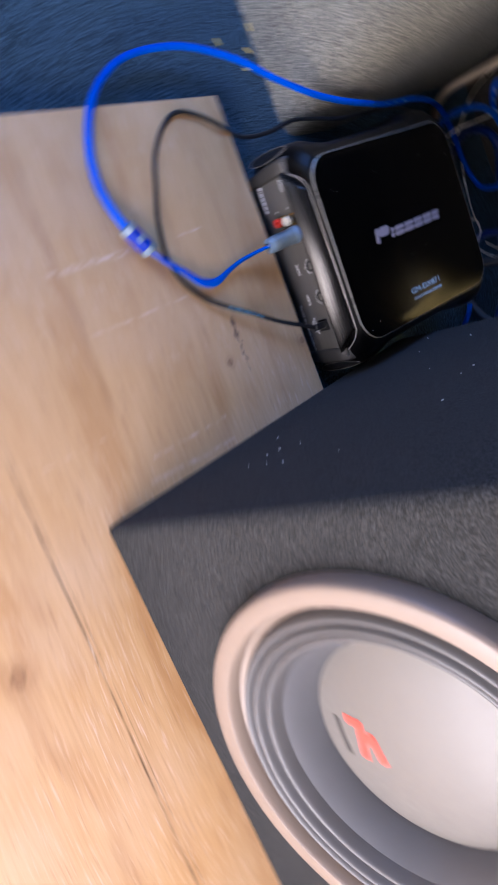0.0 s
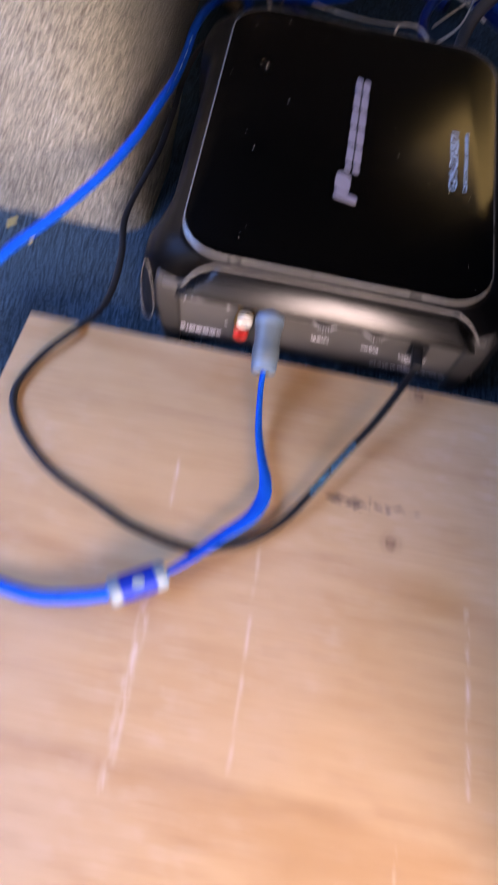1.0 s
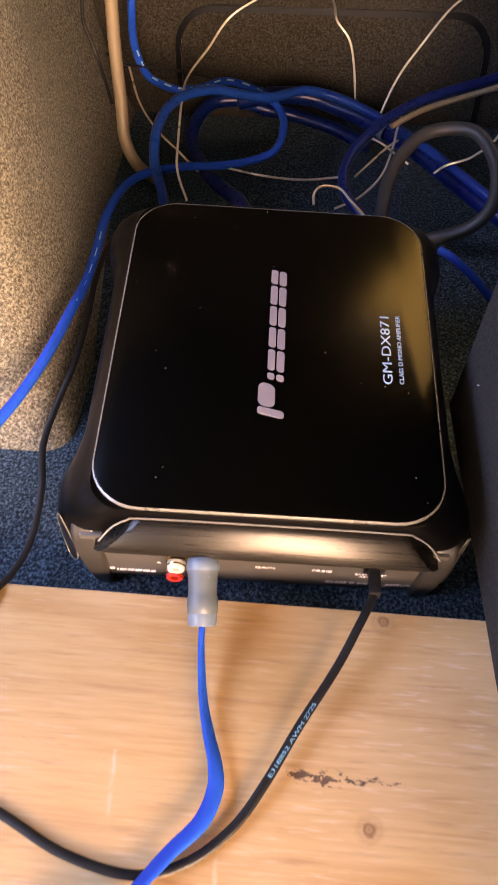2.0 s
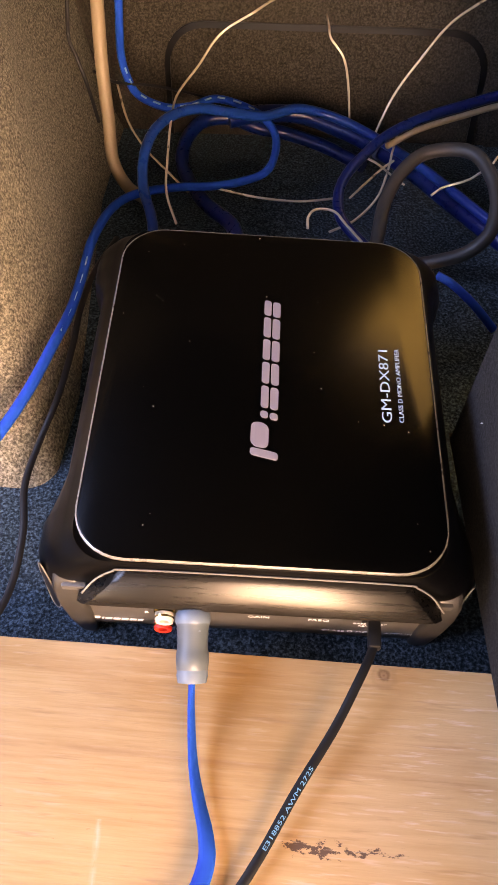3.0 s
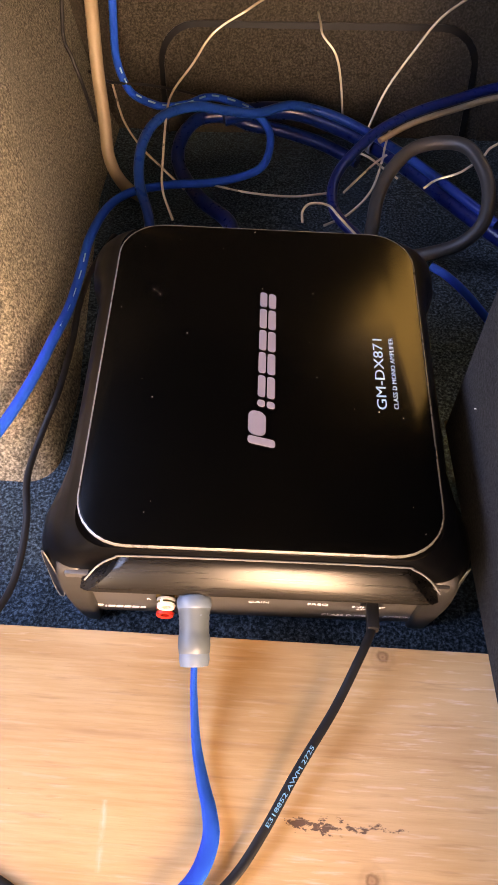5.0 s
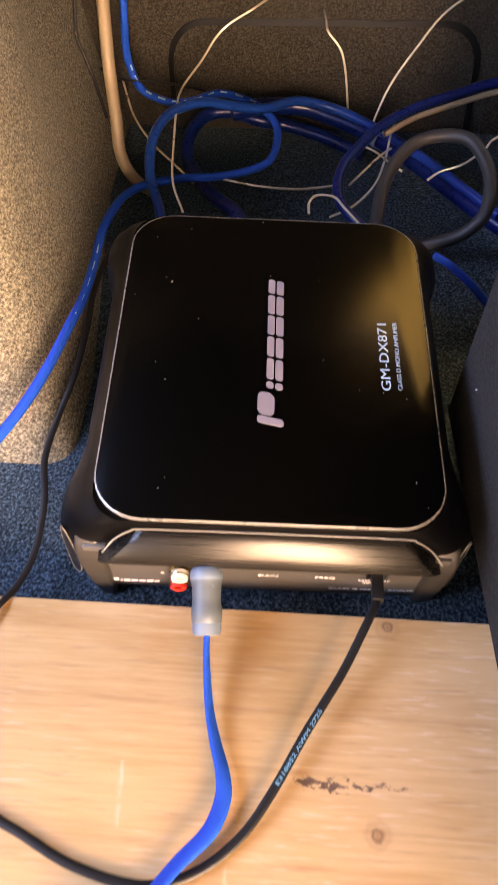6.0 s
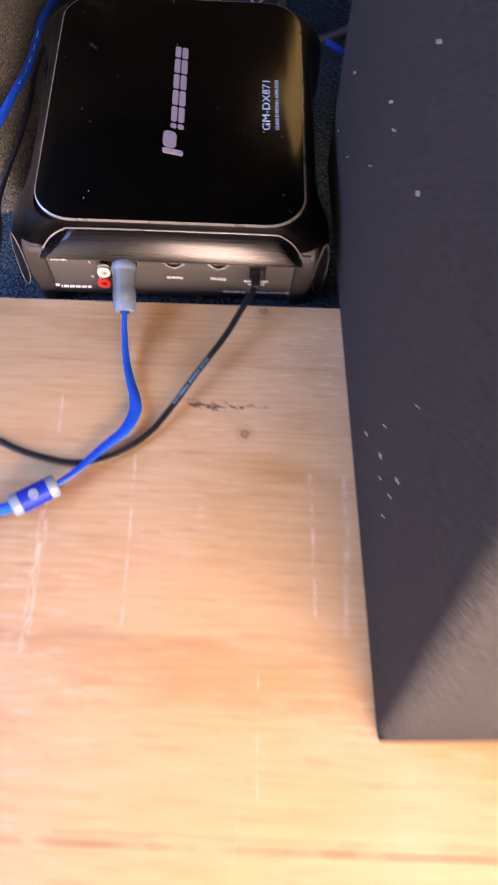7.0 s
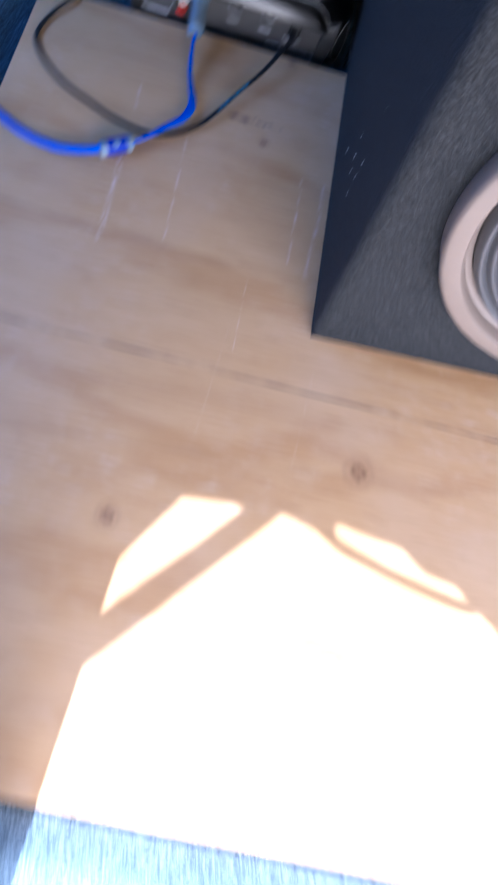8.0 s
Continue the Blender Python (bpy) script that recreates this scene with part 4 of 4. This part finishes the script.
    wires = (
        [(-0.118, 0.466, 0.086), (-0.124, 0.456, 0.086), (-0.134, 0.443, 0.084), (-0.152, 0.441, 0.074), (-0.162, 0.436, 0.066), (-0.172, 0.426, 0.054), (-0.184, 0.400, 0.046), (-0.183, 0.361, 0.050), (-0.180, 0.316, 0.043), (-0.177, 0.288, 0.037), (-0.168, 0.265, 0.030)],
        [(-0.081, 0.470, 0.074), (-0.079, 0.448, 0.075), (-0.077, 0.435, 0.072), (-0.067, 0.430, 0.061), (-0.062, 0.425, 0.044), (-0.058, 0.420, 0.014)],
        [(0.060, 0.455, 0.125), (0.041, 0.440, 0.110), (0.023, 0.432, 0.101), (0.003, 0.424, 0.089), (-0.013, 0.416, 0.070), (-0.030, 0.408, 0.045), (-0.042, 0.400, 0.014)],
        [(-0.240, 0.445, 0.030), (-0.236, 0.433, 0.028), (-0.223, 0.396, 0.025), (-0.205, 0.363, 0.023), (-0.186, 0.340, 0.020), (-0.170, 0.330, 0.010)],
        [(-0.165, 0.345, 0.006), (-0.155, 0.338, 0.010), (-0.124, 0.327, 0.011), (-0.093, 0.324, 0.011), (-0.064, 0.329, 0.012)],
        [(-0.086, 0.258, 0.036), (-0.086, 0.266, 0.039), (-0.081, 0.277, 0.037), (-0.070, 0.280, 0.034), (-0.063, 0.271, 0.032), (-0.052, 0.261, 0.026)],
        [(-0.026, 0.382, 0.030), (-0.030, 0.362, 0.028), (-0.033, 0.344, 0.026), (-0.041, 0.313, 0.024), (-0.056, 0.289, 0.022), (-0.072, 0.278, 0.020)],
        [(-0.058, 0.329, 0.012), (-0.045, 0.343, 0.018), (-0.036, 0.352, 0.022), (-0.028, 0.362, 0.022)],
        [(-0.048, 0.374, 0.017), (-0.039, 0.364, 0.018), (-0.028, 0.350, 0.017), (-0.020, 0.345, 0.014)],
        [(-0.006, 0.315, 0.026), (0.002, 0.319, 0.030), (0.016, 0.320, 0.035), (0.025, 0.323, 0.040)],
        [(0.029, 0.317, 0.050), (0.035, 0.327, 0.050), (0.051, 0.339, 0.050), (0.075, 0.350, 0.046)])
    for w in wires:
        ob = thing("bare_wire", "thin tinned copper wire, stripped and bent", "wire", group="stripped wires behind the amplifier")
        part("strand", tube(w, 0.00082, 8, 8), M_COPPER, ob)
    k = thing("joint_tape", "pale tape round the blue cable joint", "tape")
    part("band", ring_along((-0.036, 0.402, 0.0085), (-0.030, 0.3965, 0.0075), [(0.0068, 0), (0.0078, 0.0004), (0.0078, 0.0042), (0.0068, 0.0046)]), M_PALE, k)


def shadow_casters():
    """An unseen strut and cord under the raised tailgate, added to shade the board."""
    def above(x, y, z):
        return Vector((x - 0.05 * z, y - 0.80 * z, z))
    t = thing("shading_strut", "dark strut out of view, added to cast the diagonal shadow on the board", "strut")
    part("cylinder", tube([above(-0.125, -0.535, 0.42), above(-0.090, -0.4935, 0.46), above(-0.045, -0.440, 0.52)], 0.0092, 14, 4), M_PLASTIC, t)
    part("rod", tube([above(-0.047, -0.442, 0.518), above(-0.018, -0.408, 0.56), above(0.016, -0.366, 0.61)], 0.0086, 12, 4), M_PLASTIC, t)
    s = thing("shading_cord", "thin cord out of view, added to cast a thin shadow on the board", "cord")
    part("cord", tube([above(0.030, -0.366, 0.61), above(0.058, -0.386, 0.595), above(0.090, -0.396, 0.59), above(0.125, -0.4035, 0.59), above(0.155, -0.407, 0.595), above(0.175, -0.395, 0.61)], 0.0034, 8), M_PVCBLK, s)


def carpet_fibres():
    """Pile standing up along the boot sill."""
    rnd = random.Random(11)
    verts, faces = [], []
    for i in range(5200):
        x, y = rnd.uniform(-0.34, 0.36), -0.573 - abs(rnd.gauss(0, 0.035))
        z = FLOOR_Z - max(0.0, -0.60 - y) * 0.8 - 0.001
        a, h, w = rnd.uniform(0, 6.28), rnd.uniform(0.002, 0.0055), rnd.uniform(0.0002, 0.0005)
        dx, dy = w * math.cos(a), w * math.sin(a)
        lx, ly = rnd.gauss(0, 0.0016), rnd.gauss(0, 0.0016)
        n = len(verts)
        verts += [(x - dx, y - dy, z), (x + dx, y + dy, z), (x + dy, y - dx, z), (x + lx, y + ly, z + h)]
        faces += [(n, n + 1, n + 3), (n + 1, n + 2, n + 3), (n + 2, n, n + 3)]
    me = bpy.data.meshes.new("carpet_pile")
    me.from_pydata(verts, [], faces)
    me.materials.append(M_SUNCARPET)
    tagged(new("carpet_pile", me), "carpet pile standing up along the boot sill, in the sunlit blue-grey", "carpet", kind="stuff")


def lint_specks():
    bm = bmesh.new()
    rnd = random.Random(5)
    for y, z in ((0.130, 0.044), (0.104, 0.068), (0.096, 0.063), (0.079, 0.092), (0.080, 0.077), (0.079, 0.061), (0.343, 0.050), (0.296, 0.068),
                 (0.234, 0.112), (0.203, 0.154), (0.150, 0.168), (0.170, 0.210), (0.218, 0.156), (0.315, 0.106), (0.086, 0.132), (0.110, 0.082)):
        c = BOX @ Vector((SIDE * z - 0.0005, y, z))
        a, ln, w = rnd.uniform(-1.2, 0.2), rnd.uniform(0.0005, 0.0013), rnd.uniform(0.00014, 0.00026)
        m = Matrix.Translation(c) @ Matrix.Rotation(a, 4, "X")
        moved_bm = box_bm(-0.0002, 0.0002, -ln, ln, -w, w)
        moved(moved_bm, m)
        me = bpy.data.meshes.new("t")
        moved_bm.to_mesh(me)
        moved_bm.free()
        bm.from_mesh(me)
        bpy.data.meshes.remove(me)
    tagged(part("lint", bm, M_LINT, smooth=False), "pale lint specks on the box carpet", "lint", kind="stuff")
    for x, y, z in ((-0.292, 0.080, -0.017), (-0.312, 0.092, -0.0165), (-0.300, 0.045, -0.017), (-0.276, 0.070, -0.017)):
        chip = part("wood_chip", moved(box_bm(-0.0035, 0.0035, -0.0012, 0.0012, -0.0006, 0.0006, 0.0003, 1), Matrix.Translation((x, y, z)) @ Matrix.Rotation(x * 40, 4, "Z")), M_CHIP)
        tagged(chip, "small yellowish wood chip on the carpet", "wood chip", group="wood chips on the carpet")
    bm = bmesh.new()
    for i in range(24):
        x, y = rnd.uniform(-0.172, -0.028), rnd.uniform(0.02, 0.20)
        r = rnd.uniform(0.00006, 0.00013)
        me = bpy.data.meshes.new("t")
        b2 = box_bm(x - r * rnd.uniform(1, 3), x + r, y - r * rnd.uniform(1, 3), y + r, 0.0541, 0.0544)
        moved(b2, AMP)
        b2.to_mesh(me)
        b2.free()
        bm.from_mesh(me)
        bpy.data.meshes.remove(me)
    tagged(part("dust", bm, M_LINT, smooth=False), "white dust specks on the glossy amplifier top", "dust", kind="stuff")


ground_and_car()
pocket_cover()
plywood_board()
subwoofer_box()
subwoofer()
amplifier()
signal_cable()
control_cable()
far_cables()
shadow_casters()
carpet_fibres()
lint_specks()
